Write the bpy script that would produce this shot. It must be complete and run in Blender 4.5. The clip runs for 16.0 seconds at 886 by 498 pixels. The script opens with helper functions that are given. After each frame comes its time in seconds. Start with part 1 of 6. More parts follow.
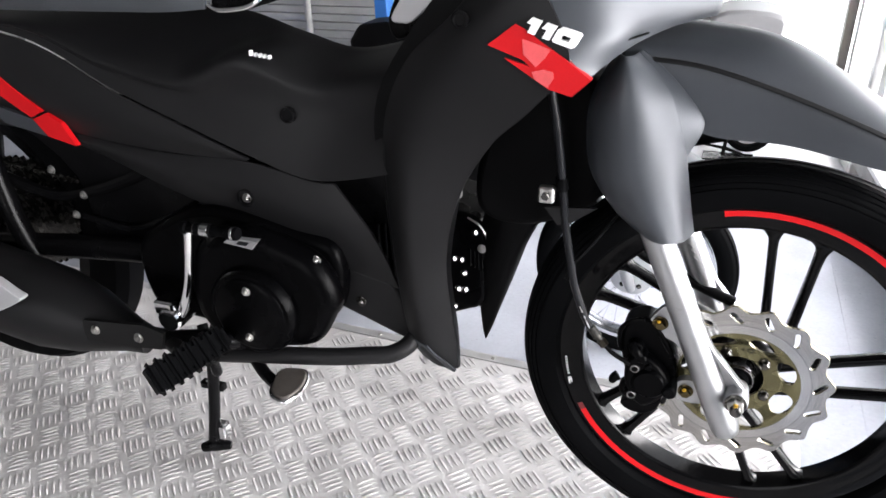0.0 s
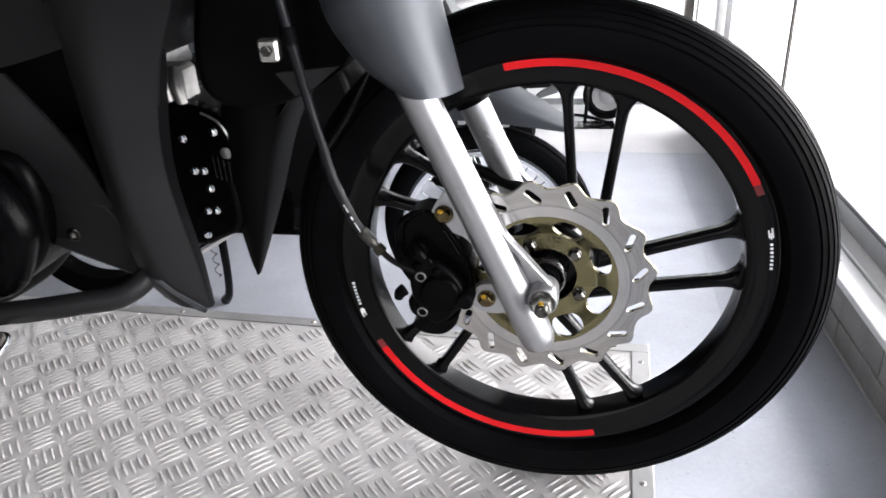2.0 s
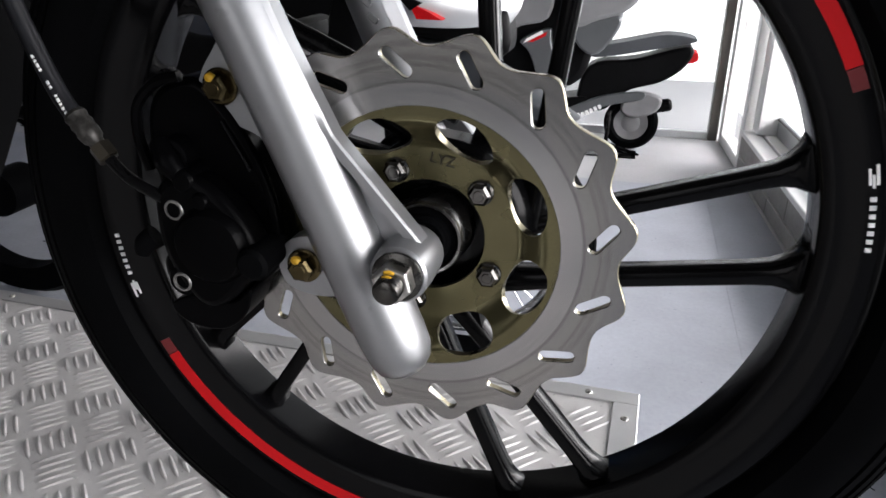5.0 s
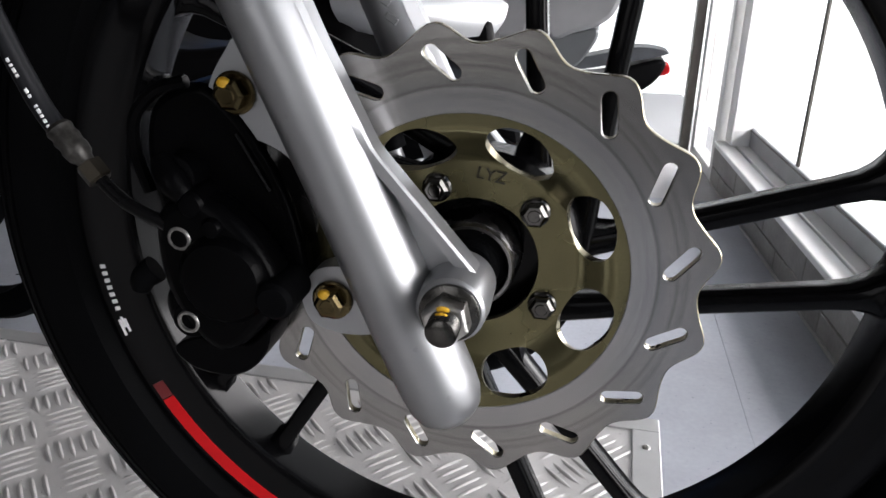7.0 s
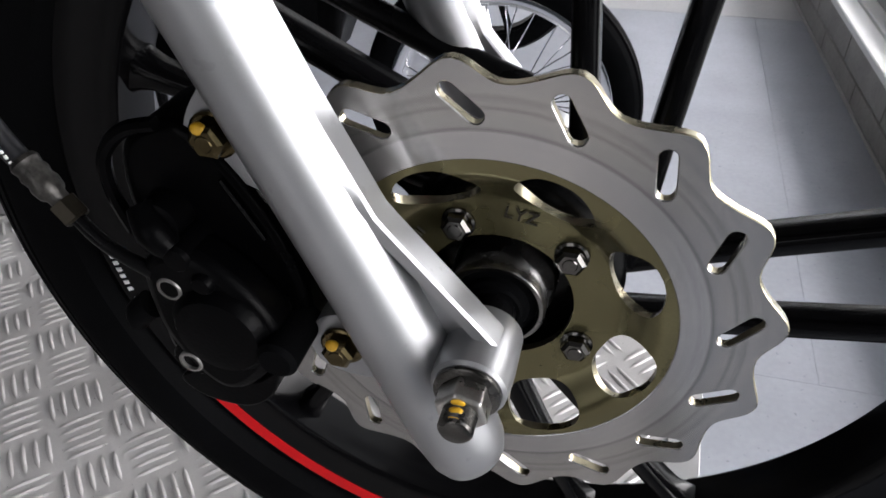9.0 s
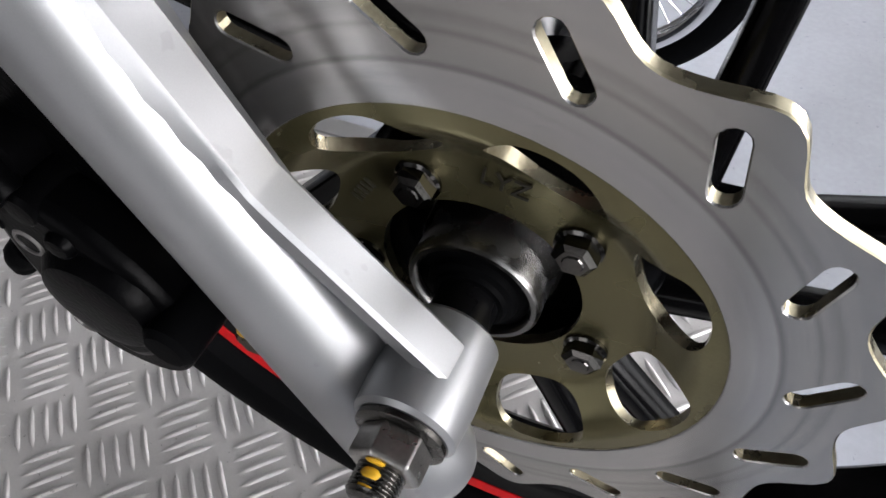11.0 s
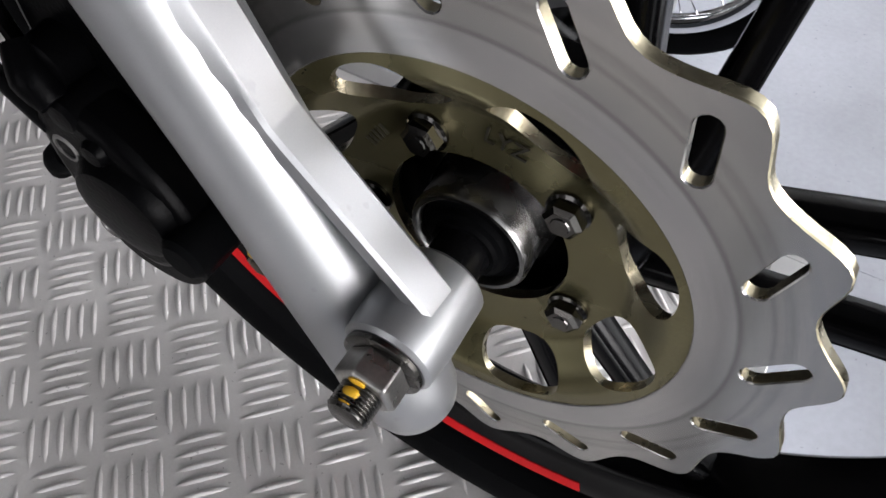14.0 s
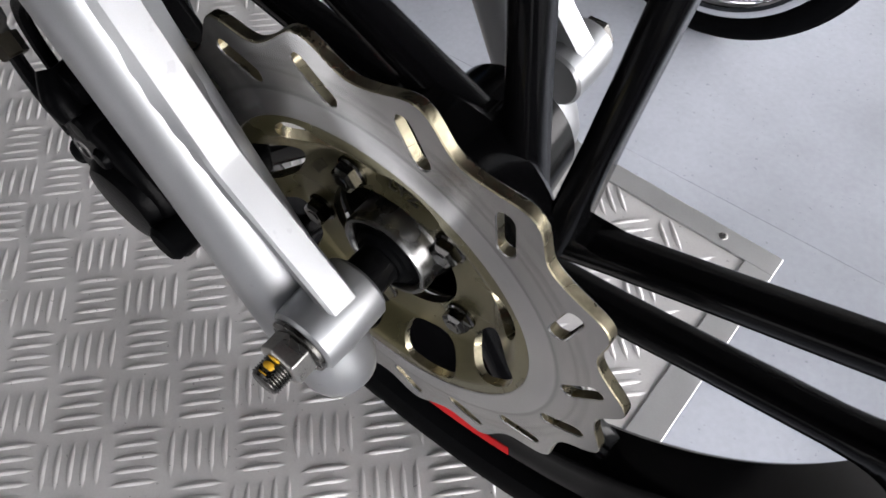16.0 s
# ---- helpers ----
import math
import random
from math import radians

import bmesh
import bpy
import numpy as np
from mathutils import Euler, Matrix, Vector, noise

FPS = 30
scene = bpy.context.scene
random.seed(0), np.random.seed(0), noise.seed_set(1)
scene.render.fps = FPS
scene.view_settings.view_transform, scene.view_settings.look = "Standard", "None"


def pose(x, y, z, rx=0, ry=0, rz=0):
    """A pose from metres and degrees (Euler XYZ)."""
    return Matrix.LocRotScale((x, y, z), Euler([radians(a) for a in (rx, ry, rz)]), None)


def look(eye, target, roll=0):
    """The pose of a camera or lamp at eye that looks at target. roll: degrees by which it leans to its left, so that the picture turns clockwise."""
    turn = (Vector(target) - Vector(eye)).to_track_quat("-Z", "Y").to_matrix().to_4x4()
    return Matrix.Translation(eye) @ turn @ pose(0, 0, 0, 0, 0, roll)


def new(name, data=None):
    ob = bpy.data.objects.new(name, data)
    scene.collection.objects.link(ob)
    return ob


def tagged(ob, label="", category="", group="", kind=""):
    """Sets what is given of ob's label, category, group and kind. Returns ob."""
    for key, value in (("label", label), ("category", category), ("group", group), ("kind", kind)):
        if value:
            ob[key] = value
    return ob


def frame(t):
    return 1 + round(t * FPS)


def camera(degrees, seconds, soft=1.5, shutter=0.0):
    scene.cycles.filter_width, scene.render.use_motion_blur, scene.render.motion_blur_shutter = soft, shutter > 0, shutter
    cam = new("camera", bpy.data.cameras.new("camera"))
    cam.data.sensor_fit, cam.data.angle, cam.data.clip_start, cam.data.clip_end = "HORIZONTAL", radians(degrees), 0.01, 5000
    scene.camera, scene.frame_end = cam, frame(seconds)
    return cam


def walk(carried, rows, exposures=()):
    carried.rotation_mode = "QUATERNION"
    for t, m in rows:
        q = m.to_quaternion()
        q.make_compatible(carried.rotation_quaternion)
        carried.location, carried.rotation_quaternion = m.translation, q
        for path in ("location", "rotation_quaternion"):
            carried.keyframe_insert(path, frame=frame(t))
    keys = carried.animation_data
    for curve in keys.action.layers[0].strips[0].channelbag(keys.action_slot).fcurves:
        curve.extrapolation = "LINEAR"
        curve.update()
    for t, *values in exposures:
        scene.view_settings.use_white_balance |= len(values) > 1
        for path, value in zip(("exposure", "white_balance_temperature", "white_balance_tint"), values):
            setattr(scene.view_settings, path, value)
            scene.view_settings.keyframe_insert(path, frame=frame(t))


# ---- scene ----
cam = camera(62.35, 16.0, soft=1.6, shutter=0.25)
PATH = [
    (0, pose(-0.0727, -0.7895, 0.8630, 62.60, 1.71, 20.13)),
    (0.5, pose(-0.0665, -0.7756, 0.8431, 62.03, 2.12, 18.62)),
    (1, pose(-0.0388, -0.7331, 0.7817, 62.77, 2.46, 16.15)),
    (1.5, pose(0.0021, -0.6874, 0.7124, 62.04, 2.98, 12.44)),
    (2, pose(0.0381, -0.6409, 0.6589, 63.33, 3.14, 10.74)),
    (2.5, pose(0.0797, -0.5782, 0.6003, 64.37, 2.88, 10.37)),
    (3, pose(0.1170, -0.5293, 0.5562, 64.07, 1.81, 11.97)),
    (3.5, pose(0.1495, -0.4887, 0.5357, 65.26, 1.57, 15.93)),
    (3.7, pose(0.1615, -0.4676, 0.5251, 65.14, 2.26, 17.15)),
    (5.8, pose(0.0588, -0.3010, 0.4219, 67.44, -0.85, 11.65)),
    (6, pose(0.0579, -0.3013, 0.4238, 67.36, -0.56, 11.32)),
    (6.5, pose(0.0522, -0.3003, 0.4269, 67.52, -0.42, 11.43)),
    (7, pose(0.0482, -0.2962, 0.4306, 67.76, -0.40, 11.46)),
    (7.5, pose(0.0513, -0.2982, 0.4368, 67.40, -0.21, 11.70)),
    (8, pose(0.0475, -0.2883, 0.4561, 63.27, -0.80, 12.78)),
    (8.5, pose(0.0420, -0.2466, 0.4916, 57.95, 0.52, 12.91)),
    (8.7, pose(0.0417, -0.2321, 0.4969, 55.71, 0.88, 13.69)),
    (11, pose(0.0524, -0.1080, 0.4668, 40.04, 3.53, 23.57)),
    (11.5, pose(0.0520, -0.1060, 0.4631, 39.53, 2.93, 25.27)),
    (12, pose(0.0543, -0.1065, 0.4637, 38.37, 2.67, 26.42)),
    (12.5, pose(0.0582, -0.1087, 0.4686, 38.08, 2.27, 27.48)),
    (13, pose(0.0616, -0.1104, 0.4732, 37.66, 1.82, 28.27)),
    (13.5, pose(0.0620, -0.1124, 0.4753, 37.41, 1.25, 29.36)),
    (14, pose(0.0646, -0.1142, 0.4760, 36.98, 0.82, 30.20)),
    (14.5, pose(0.0647, -0.1173, 0.4819, 37.15, 0.85, 30.82)),
    (15, pose(0.0721, -0.1174, 0.4947, 35.15, 0.36, 33.16)),
    (15.5, pose(0.1016, -0.1031, 0.5236, 32.99, -0.46, 37.65)),
    (16, pose(0.1110, -0.0987, 0.5382, 32.65, 0.32, 37.40)),
]
walk(cam, PATH, exposures=[(0.0, 1.15), (0.5, 1.15), (1.5, 1.05), (2.2, 0.78), (3.0, 0.45), (3.7, 0.24), (6.0, -0.05), (8.5, 0.02), (11.0, 0.06), (14.0, 0.13), (16.0, 0.08)])

# ---- light ----
NORTH = 3.40           # inner face of the back wall
FLOOR = -0.48          # shop floor below the top of the display platform
CEIL = FLOOR + 2.75
world = bpy.data.worlds.new("world")
scene.world = world
world.use_nodes = True
wn = world.node_tree
sky = wn.nodes.new("ShaderNodeTexSky")
sky.sky_type = "NISHITA"
sky.sun_disc = False
sky.sun_elevation, sky.sun_rotation = radians(38), radians(100)
wn.links.new(sky.outputs[0], wn.nodes["Background"].inputs[0])
wn.nodes["Background"].inputs[1].default_value = 0.06


def area(name, eye, target, w, h, power, colour=(1, 1, 1)):
    lamp = bpy.data.lights.new(name, "AREA")
    lamp.shape, lamp.size, lamp.size_y, lamp.energy, lamp.color = "RECTANGLE", w, h, power, colour
    ob = new(name, lamp)
    ob.matrix_world = look(eye, target)
    return ob


sun = bpy.data.lights.new("sun", "SUN")
sun.energy, sun.angle, sun.color = 0.5, radians(24), (1.0, 0.96, 0.9)
new("sun", sun).matrix_world = look((4.0, -0.7, 3.1), (0, 0, 0))
# daylight that enters by the side window; added unseen fill lamp beyond the camera
area("window_daylight", (2.30, 1.10, 0.66), (-1.0, 0.90, -0.25), 7.0, 1.25, 320, (1.0, 0.965, 0.985))
area("front_fill", (-0.75, -3.2, 1.15), (-0.1, 0.0, 0.20), 1.3, 2.0, 14, (1.0, 0.965, 0.985))

# ---- materials ----
def nodes_of(name):
    m = bpy.data.materials.new(name)
    m.use_nodes = True
    t = m.node_tree
    return m, t, t.nodes["Principled BSDF"], t.nodes.new("ShaderNodeTexCoord")


def noise_node(t, tc, scale, detail=4, out="Object", stretch=None):
    n = t.nodes.new("ShaderNodeTexNoise")
    n.inputs["Scale"].default_value, n.inputs["Detail"].default_value = scale, detail
    if stretch:
        mp = t.nodes.new("ShaderNodeMapping")
        mp.inputs["Scale"].default_value = stretch
        t.links.new(tc.outputs[out], mp.inputs["Vector"])
        t.links.new(mp.outputs[0], n.inputs["Vector"])
    else:
        t.links.new(tc.outputs[out], n.inputs["Vector"])
    return n


def ramp(t, src, stops):
    r = t.nodes.new("ShaderNodeValToRGB")
    while len(r.color_ramp.elements) < len(stops):
        r.color_ramp.elements.new(0.5)
    for e, (p, c) in zip(r.color_ramp.elements, stops):
        e.position, e.color = p, (*c, 1)
    t.links.new(src, r.inputs[0])
    return r


def surface(name, col, rough=0.5, metal=0.0, var=0.15, scale=12, bump=0.0, bscale=600, rvar=0.1, coat=0.0, spec=0.5, stretch=None, specks=0.0, speck=0.35):
    """A painted, moulded or bare surface: blotches at one scale, grain at another, uneven gloss."""
    m, t, b, tc = nodes_of(name)
    big, fine = noise_node(t, tc, scale, 5, stretch=stretch), noise_node(t, tc, bscale, 3, stretch=stretch)
    lo, hi = [c * (1 - var) for c in col], [min(1, c * (1 + var)) for c in col]
    r = ramp(t, big.outputs["Fac"], [(0.3, lo), (0.7, hi)])
    mix = t.nodes.new("ShaderNodeMix")
    mix.data_type, mix.blend_type = "RGBA", "OVERLAY"
    mix.inputs["Factor"].default_value = min(1, var)
    t.links.new(r.outputs[0], mix.inputs["A"])
    t.links.new(fine.outputs["Fac"], mix.inputs["B"])
    colour = mix.outputs["Result"]
    if specks:
        # sparse dark specks of dirt, and soft clouds of wear
        dots, cloud = noise_node(t, tc, specks, 2), noise_node(t, tc, specks / 40, 6)
        for src, stops in ((dots, [(0.70, (1, 1, 1)), (0.74, (speck, speck, speck))]), (cloud, [(0.35, (0.86, 0.855, 0.85)), (0.6, (1, 1, 1))])):
            dirt = t.nodes.new("ShaderNodeMix")
            dirt.data_type, dirt.blend_type = "RGBA", "MULTIPLY"
            dirt.inputs["Factor"].default_value = 1
            t.links.new(colour, dirt.inputs["A"])
            t.links.new(ramp(t, src.outputs["Fac"], stops).outputs[0], dirt.inputs["B"])
            colour = dirt.outputs["Result"]
    t.links.new(colour, b.inputs["Base Color"])
    mr = t.nodes.new("ShaderNodeMapRange")
    mr.inputs["To Min"].default_value, mr.inputs["To Max"].default_value = max(0.02, rough - rvar), min(1, rough + rvar)
    t.links.new(big.outputs["Fac"], mr.inputs["Value"])
    t.links.new(mr.outputs[0], b.inputs["Roughness"])
    b.inputs["Metallic"].default_value, b.inputs["Coat Weight"].default_value = metal, coat
    b.inputs["Specular IOR Level"].default_value = spec
    if bump:
        bp = t.nodes.new("ShaderNodeBump")
        bp.inputs["Strength"].default_value, bp.inputs["Distance"].default_value = bump, 0.0006
        t.links.new(fine.outputs["Fac"], bp.inputs["Height"])
        t.links.new(bp.outputs[0], b.inputs["Normal"])
    return m


M = {}
M["matte_black"] = surface("matte_black", (0.006, 0.006, 0.0065), 0.46, var=0.12, bump=0.08, bscale=1500, rvar=0.05, spec=0.18)
M["matte_grey"] = surface("matte_grey", (0.033, 0.037, 0.043), 0.42, 0.3, var=0.1, bump=0.05, bscale=2200, rvar=0.04, spec=0.4)
M["seat_vinyl"] = surface("seat_vinyl", (0.045, 0.05, 0.057), 0.55, var=0.15, bump=0.3, bscale=900)
M["black_plastic"] = surface("black_plastic", (0.003, 0.003, 0.0033), 0.42, var=0.2, bump=0.15, bscale=900, spec=0.06)
M["gloss_black"] = surface("gloss_black", (0.0025, 0.0025, 0.0028), 0.26, var=0.2, bump=0.03, bscale=400, spec=0.09)
M["liner_black"] = surface("liner_black", (0.0016, 0.0016, 0.0018), 0.6, var=0.2, bump=0.1, bscale=700, spec=0.03)
M["wheel_black"] = surface("wheel_black", (0.0020, 0.0020, 0.0023), 0.17, var=0.2, bump=0.06, bscale=500, rvar=0.07, spec=0.10)
M["cast_black"] = surface("cast_black", (0.0010, 0.0010, 0.0012), 0.28, 0.0, var=0.25, bump=0.22, bscale=700, spec=0.033)
M["rubber"] = surface("rubber", (0.0021, 0.0022, 0.0025), 0.52, var=0.18, scale=20, bump=0.2, bscale=700, spec=0.016)
M["hose_rubber"] = surface("hose_rubber", (0.005, 0.0055, 0.007), 0.42, var=0.15, bump=0.1, spec=0.16)
M["red"] = surface("red", (0.42, 0.003, 0.006), 0.5, var=0.1, rvar=0.05, spec=0.2)
M["flash_pink"] = surface("flash_pink", (0.52, 0.07, 0.075), 0.45, var=0.15, scale=40, spec=0.3)
M["dark_red"] = surface("dark_red", (0.10, 0.004, 0.006), 0.4, var=0.15)
M["white_print"] = surface("white_print", (0.78, 0.78, 0.78), 0.45, var=0.05)
M["fork_silver"] = surface("fork_silver", (0.325, 0.332, 0.342), 0.37, 0.82, var=0.05, scale=30, bump=0.03, bscale=2600, rvar=0.04, specks=120, speck=0.9)
M["steel"] = surface("steel", (0.45, 0.44, 0.42), 0.3, 1.0, var=0.2, scale=60, bump=0.08, bscale=900)
M["dark_steel"] = surface("dark_steel", (0.085, 0.082, 0.077), 0.26, 1.0, var=0.3, scale=120, bump=0.1, bscale=1200)
M["bolt_dark"] = surface("bolt_dark", (0.085, 0.082, 0.078), 0.12, 1.0, var=0.2, scale=120, bump=0.05, bscale=1200, rvar=0.04)
M["bearing_steel"] = surface("bearing_steel", (0.19, 0.187, 0.183), 0.27, 1.0, var=0.12, scale=60, bump=0.015, bscale=900)
M["ferrule_dark"] = surface("ferrule_dark", (0.045, 0.043, 0.04), 0.42, 0.7, var=0.6, scale=260, bump=0.3, bscale=500)
M["brass_dark"] = surface("brass_dark", (0.02, 0.017, 0.012), 0.35, 0.8, var=0.3, scale=80)
M["dull_alloy"] = surface("dull_alloy", (0.20, 0.195, 0.19), 0.4, 0.7, var=0.25, scale=60)
M["stamp_dark"] = surface("stamp_dark", (0.016, 0.014, 0.008), 0.5, 0.3, var=0.2)
M["pedal_dark"] = surface("pedal_dark", (0.075, 0.066, 0.060), 0.45, 0.2, var=0.2, scale=60)
M["chrome"] = surface("chrome", (0.75, 0.75, 0.76), 0.1, 1.0, var=0.05, rvar=0.04)
M["yellow_paint"] = surface("yellow_paint", (0.58, 0.33, 0.016), 0.5, var=0.2)
M["zinc_gold"] = surface("zinc_gold", (0.085, 0.066, 0.033), 0.26, 1.0, var=0.3, scale=80)
M["olive_zinc"] = surface("olive_zinc", (0.128, 0.115, 0.060), 0.27, 0.8, var=0.14, scale=25, bump=0.05, bscale=1200, rvar=0.06)
M["edge_gold"] = surface("edge_gold", (0.34, 0.305, 0.215), 0.28, 1.0, var=0.25, scale=90, bump=0.1)
M["tread_plate"] = surface("tread_plate", (0.70, 0.685, 0.68), 0.40, 0.45, var=0.15, scale=7, bump=0.12, bscale=500, rvar=0.1, specks=220, speck=0.6)
M["alu_trim"] = surface("alu_trim", (0.62, 0.62, 0.62), 0.38, 0.8, var=0.1, scale=14, bump=0.05)
M["floor_grey"] = surface("floor_grey", (0.385, 0.405, 0.450), 0.62, var=0.09, scale=3, bump=0.05, bscale=90, rvar=0.1, spec=0.12, specks=110, speck=0.75)
M["floor_pale"] = surface("floor_pale", (0.44, 0.445, 0.455), 0.62, var=0.09, scale=3, bump=0.05, bscale=90, rvar=0.1, spec=0.12)
M["bare_concrete"] = surface("bare_concrete", (0.20, 0.185, 0.17), 0.75, var=0.3, scale=9, bump=0.2, bscale=160)
M["white_paint"] = surface("white_paint", (0.84, 0.84, 0.83), 0.5, var=0.05, scale=5, bump=0.08, bscale=120)
M["white_frame"] = surface("white_frame", (0.85, 0.85, 0.84), 0.35, var=0.04, scale=8)
M["brown_frame"] = surface("brown_frame", (0.085, 0.078, 0.07), 0.45, 0.3, var=0.15)
M["grey_frame"] = surface("grey_frame", (0.36, 0.37, 0.38), 0.4, 0.5, var=0.08)
M["wall_tile"] = surface("wall_tile", (0.265, 0.255, 0.240), 0.45, var=0.2, scale=9, bump=0.2, bscale=80, spec=0.3)
M["grout"] = surface("grout", (0.10, 0.10, 0.10), 0.8, var=0.2, scale=40)
M["blue_plastic"] = surface("blue_plastic", (0.03, 0.14, 0.42), 0.35, var=0.1)
M["slat_grey"] = surface("slat_grey", (0.40, 0.40, 0.39), 0.5, var=0.08)
M["mid_grey"] = surface("mid_grey", (0.17, 0.17, 0.175), 0.45, var=0.1)
M["silver_body"] = surface("silver_body", (0.40, 0.41, 0.42), 0.32, 0.4, var=0.05)
M["dark_grey_body"] = surface("dark_grey_body", (0.09, 0.095, 0.1), 0.35, 0.2, var=0.08)
M["yellow_body"] = surface("yellow_body", (0.6, 0.6, 0.08), 0.35, var=0.08)
M["clear_lens"] = surface("clear_lens", (0.82, 0.82, 0.84), 0.22, 0.3, var=0.1)


def rotor_material():
    """Ground steel: rings of fine scratches round the axle, a worn path where the pads run."""
    m, t, b, tc = nodes_of("ground_steel")
    ln = t.nodes.new("ShaderNodeVectorMath")
    ln.operation = "LENGTH"
    flat = t.nodes.new("ShaderNodeVectorMath")
    flat.operation = "MULTIPLY"
    flat.inputs[1].default_value = (1, 0, 1)
    t.links.new(tc.outputs["Object"], flat.inputs[0])
    t.links.new(flat.outputs[0], ln.inputs[0])
    wob = noise_node(t, tc, 22, 3)
    add = t.nodes.new("ShaderNodeMath")
    add.operation = "MULTIPLY_ADD"
    add.inputs[1].default_value = 0.0022
    t.links.new(wob.outputs["Fac"], add.inputs[0])
    t.links.new(ln.outputs["Value"], add.inputs[2])
    rings = t.nodes.new("ShaderNodeTexNoise")
    rings.noise_dimensions = "1D"
    rings.inputs["Scale"].default_value, rings.inputs["Detail"].default_value, rings.inputs["Roughness"].default_value = 330, 4, 0.6
    t.links.new(add.outputs[0], rings.inputs["W"])
    patch = noise_node(t, tc, 28, 4)
    tone = ramp(t, rings.outputs["Fac"], [(0.25, (0.325, 0.322, 0.32)), (0.5, (0.345, 0.342, 0.34)), (0.8, (0.365, 0.36, 0.355))])
    tint = ramp(t, patch.outputs["Fac"], [(0.35, (0.86, 0.86, 0.86)), (0.7, (1.0, 0.99, 0.97))])
    mix = t.nodes.new("ShaderNodeMix")
    mix.data_type, mix.blend_type = "RGBA", "MULTIPLY"
    mix.inputs["Factor"].default_value = 1
    t.links.new(tone.outputs[0], mix.inputs["A"])
    t.links.new(tint.outputs[0], mix.inputs["B"])
    wear = t.nodes.new("ShaderNodeMapRange")
    wear.inputs["From Max"].default_value = 0.11
    t.links.new(ln.outputs["Value"], wear.inputs["Value"])
    step = ramp(t, wear.outputs[0], [(0.0, (1.12, 1.12, 1.13)), (0.742, (1.1, 1.1, 1.11)), (0.752, (0.6, 0.6, 0.6)), (0.765, (0.95, 0.95, 0.94)), (0.815, (0.98, 0.97, 0.95)), (0.825, (0.76, 0.75, 0.73)), (0.838, (0.98, 0.97, 0.95)), (0.862, (0.82, 0.81, 0.79)), (0.875, (1.0, 0.99, 0.97)), (1.0, (0.86, 0.86, 0.86))])
    worn = t.nodes.new("ShaderNodeMix")
    worn.data_type, worn.blend_type = "RGBA", "MULTIPLY"
    worn.inputs["Factor"].default_value = 1
    t.links.new(mix.outputs["Result"], worn.inputs["A"])
    t.links.new(step.outputs[0], worn.inputs["B"])
    t.links.new(worn.outputs["Result"], b.inputs["Base Color"])
    b.inputs["Metallic"].default_value = 0.9
    mr = t.nodes.new("ShaderNodeMapRange")
    mr.inputs["To Min"].default_value, mr.inputs["To Max"].default_value = 0.15, 0.27
    t.links.new(rings.outputs["Fac"], mr.inputs["Value"])
    t.links.new(mr.outputs[0], b.inputs["Roughness"])
    bp = t.nodes.new("ShaderNodeBump")
    bp.inputs["Strength"].default_value, bp.inputs["Distance"].default_value = 0.025, 0.0004
    t.links.new(rings.outputs["Fac"], bp.inputs["Height"])
    t.links.new(bp.outputs[0], b.inputs["Normal"])
    return m


M["rotor"] = rotor_material()


def glow(name, col, strength):
    m, t, b, tc = nodes_of(name)
    b.inputs["Base Color"].default_value = (*col, 1)
    b.inputs["Emission Color"].default_value, b.inputs["Emission Strength"].default_value = (*col, 1), strength
    return m


M["daylight"] = glow("daylight", (0.97, 0.99, 1.0), 1.3)
# pale hazy shapes in the glare outside
haze = M["daylight"].node_tree
shapes = noise_node(haze, haze.nodes["Texture Coordinate"], 2.2, 6)
pale = ramp(haze, shapes.outputs["Fac"], [(0.30, (0.52, 0.50, 0.49)), (0.46, (0.97, 0.98, 1.0))])
haze.links.new(pale.outputs[0], haze.nodes["Principled BSDF"].inputs["Emission Color"])


def glass_material():
    m, t, b, tc = nodes_of("clear_glass")
    b.inputs["Transmission Weight"].default_value, b.inputs["Roughness"].default_value, b.inputs["IOR"].default_value = 1, 0.0, 1.05
    return m


# low tones for unseen walls and ceiling, to hold back bounced light
M["grey_wall"] = surface("grey_wall", (0.22, 0.22, 0.22), 0.6, var=0.08, scale=4, bump=0.08, bscale=120)
M["dark_ceiling"] = surface("dark_ceiling", (0.10, 0.10, 0.10), 0.7, var=0.1, scale=4, bump=0.08, bscale=120)
M["glass"] = glass_material()

# ---- builders ----
def finish(name, bm, material, parent=None, label="", smooth=True, angle=35):
    me = bpy.data.meshes.new(name)
    bmesh.ops.recalc_face_normals(bm, faces=bm.faces)
    bm.to_mesh(me)
    bm.free()
    me.materials.append(material)
    if smooth:
        me.polygons.foreach_set("use_smooth", [True] * len(me.polygons))
        me.set_sharp_from_angle(angle=radians(angle))
    ob = new(name, me)
    if parent:
        ob.parent = parent
    if label:
        tagged(ob, label)
    return ob


def part(name, bm, material, parent, label="", smooth=True, angle=35):
    """One mesh object under a thing or under a part."""
    return finish(name, bm, M[material], parent, label, smooth, angle)


def thing(name, label, category, group="", at=None):
    ob = new(name)
    if at:
        ob.matrix_world = at
    return tagged(ob, label, category, group)


def bevelled(ob, width=0.0015, segments=2, angle=40):
    md = ob.modifiers.new("bevel", "BEVEL")
    md.width, md.segments, md.limit_method, md.angle_limit = width, segments, "ANGLE", radians(angle)
    return ob


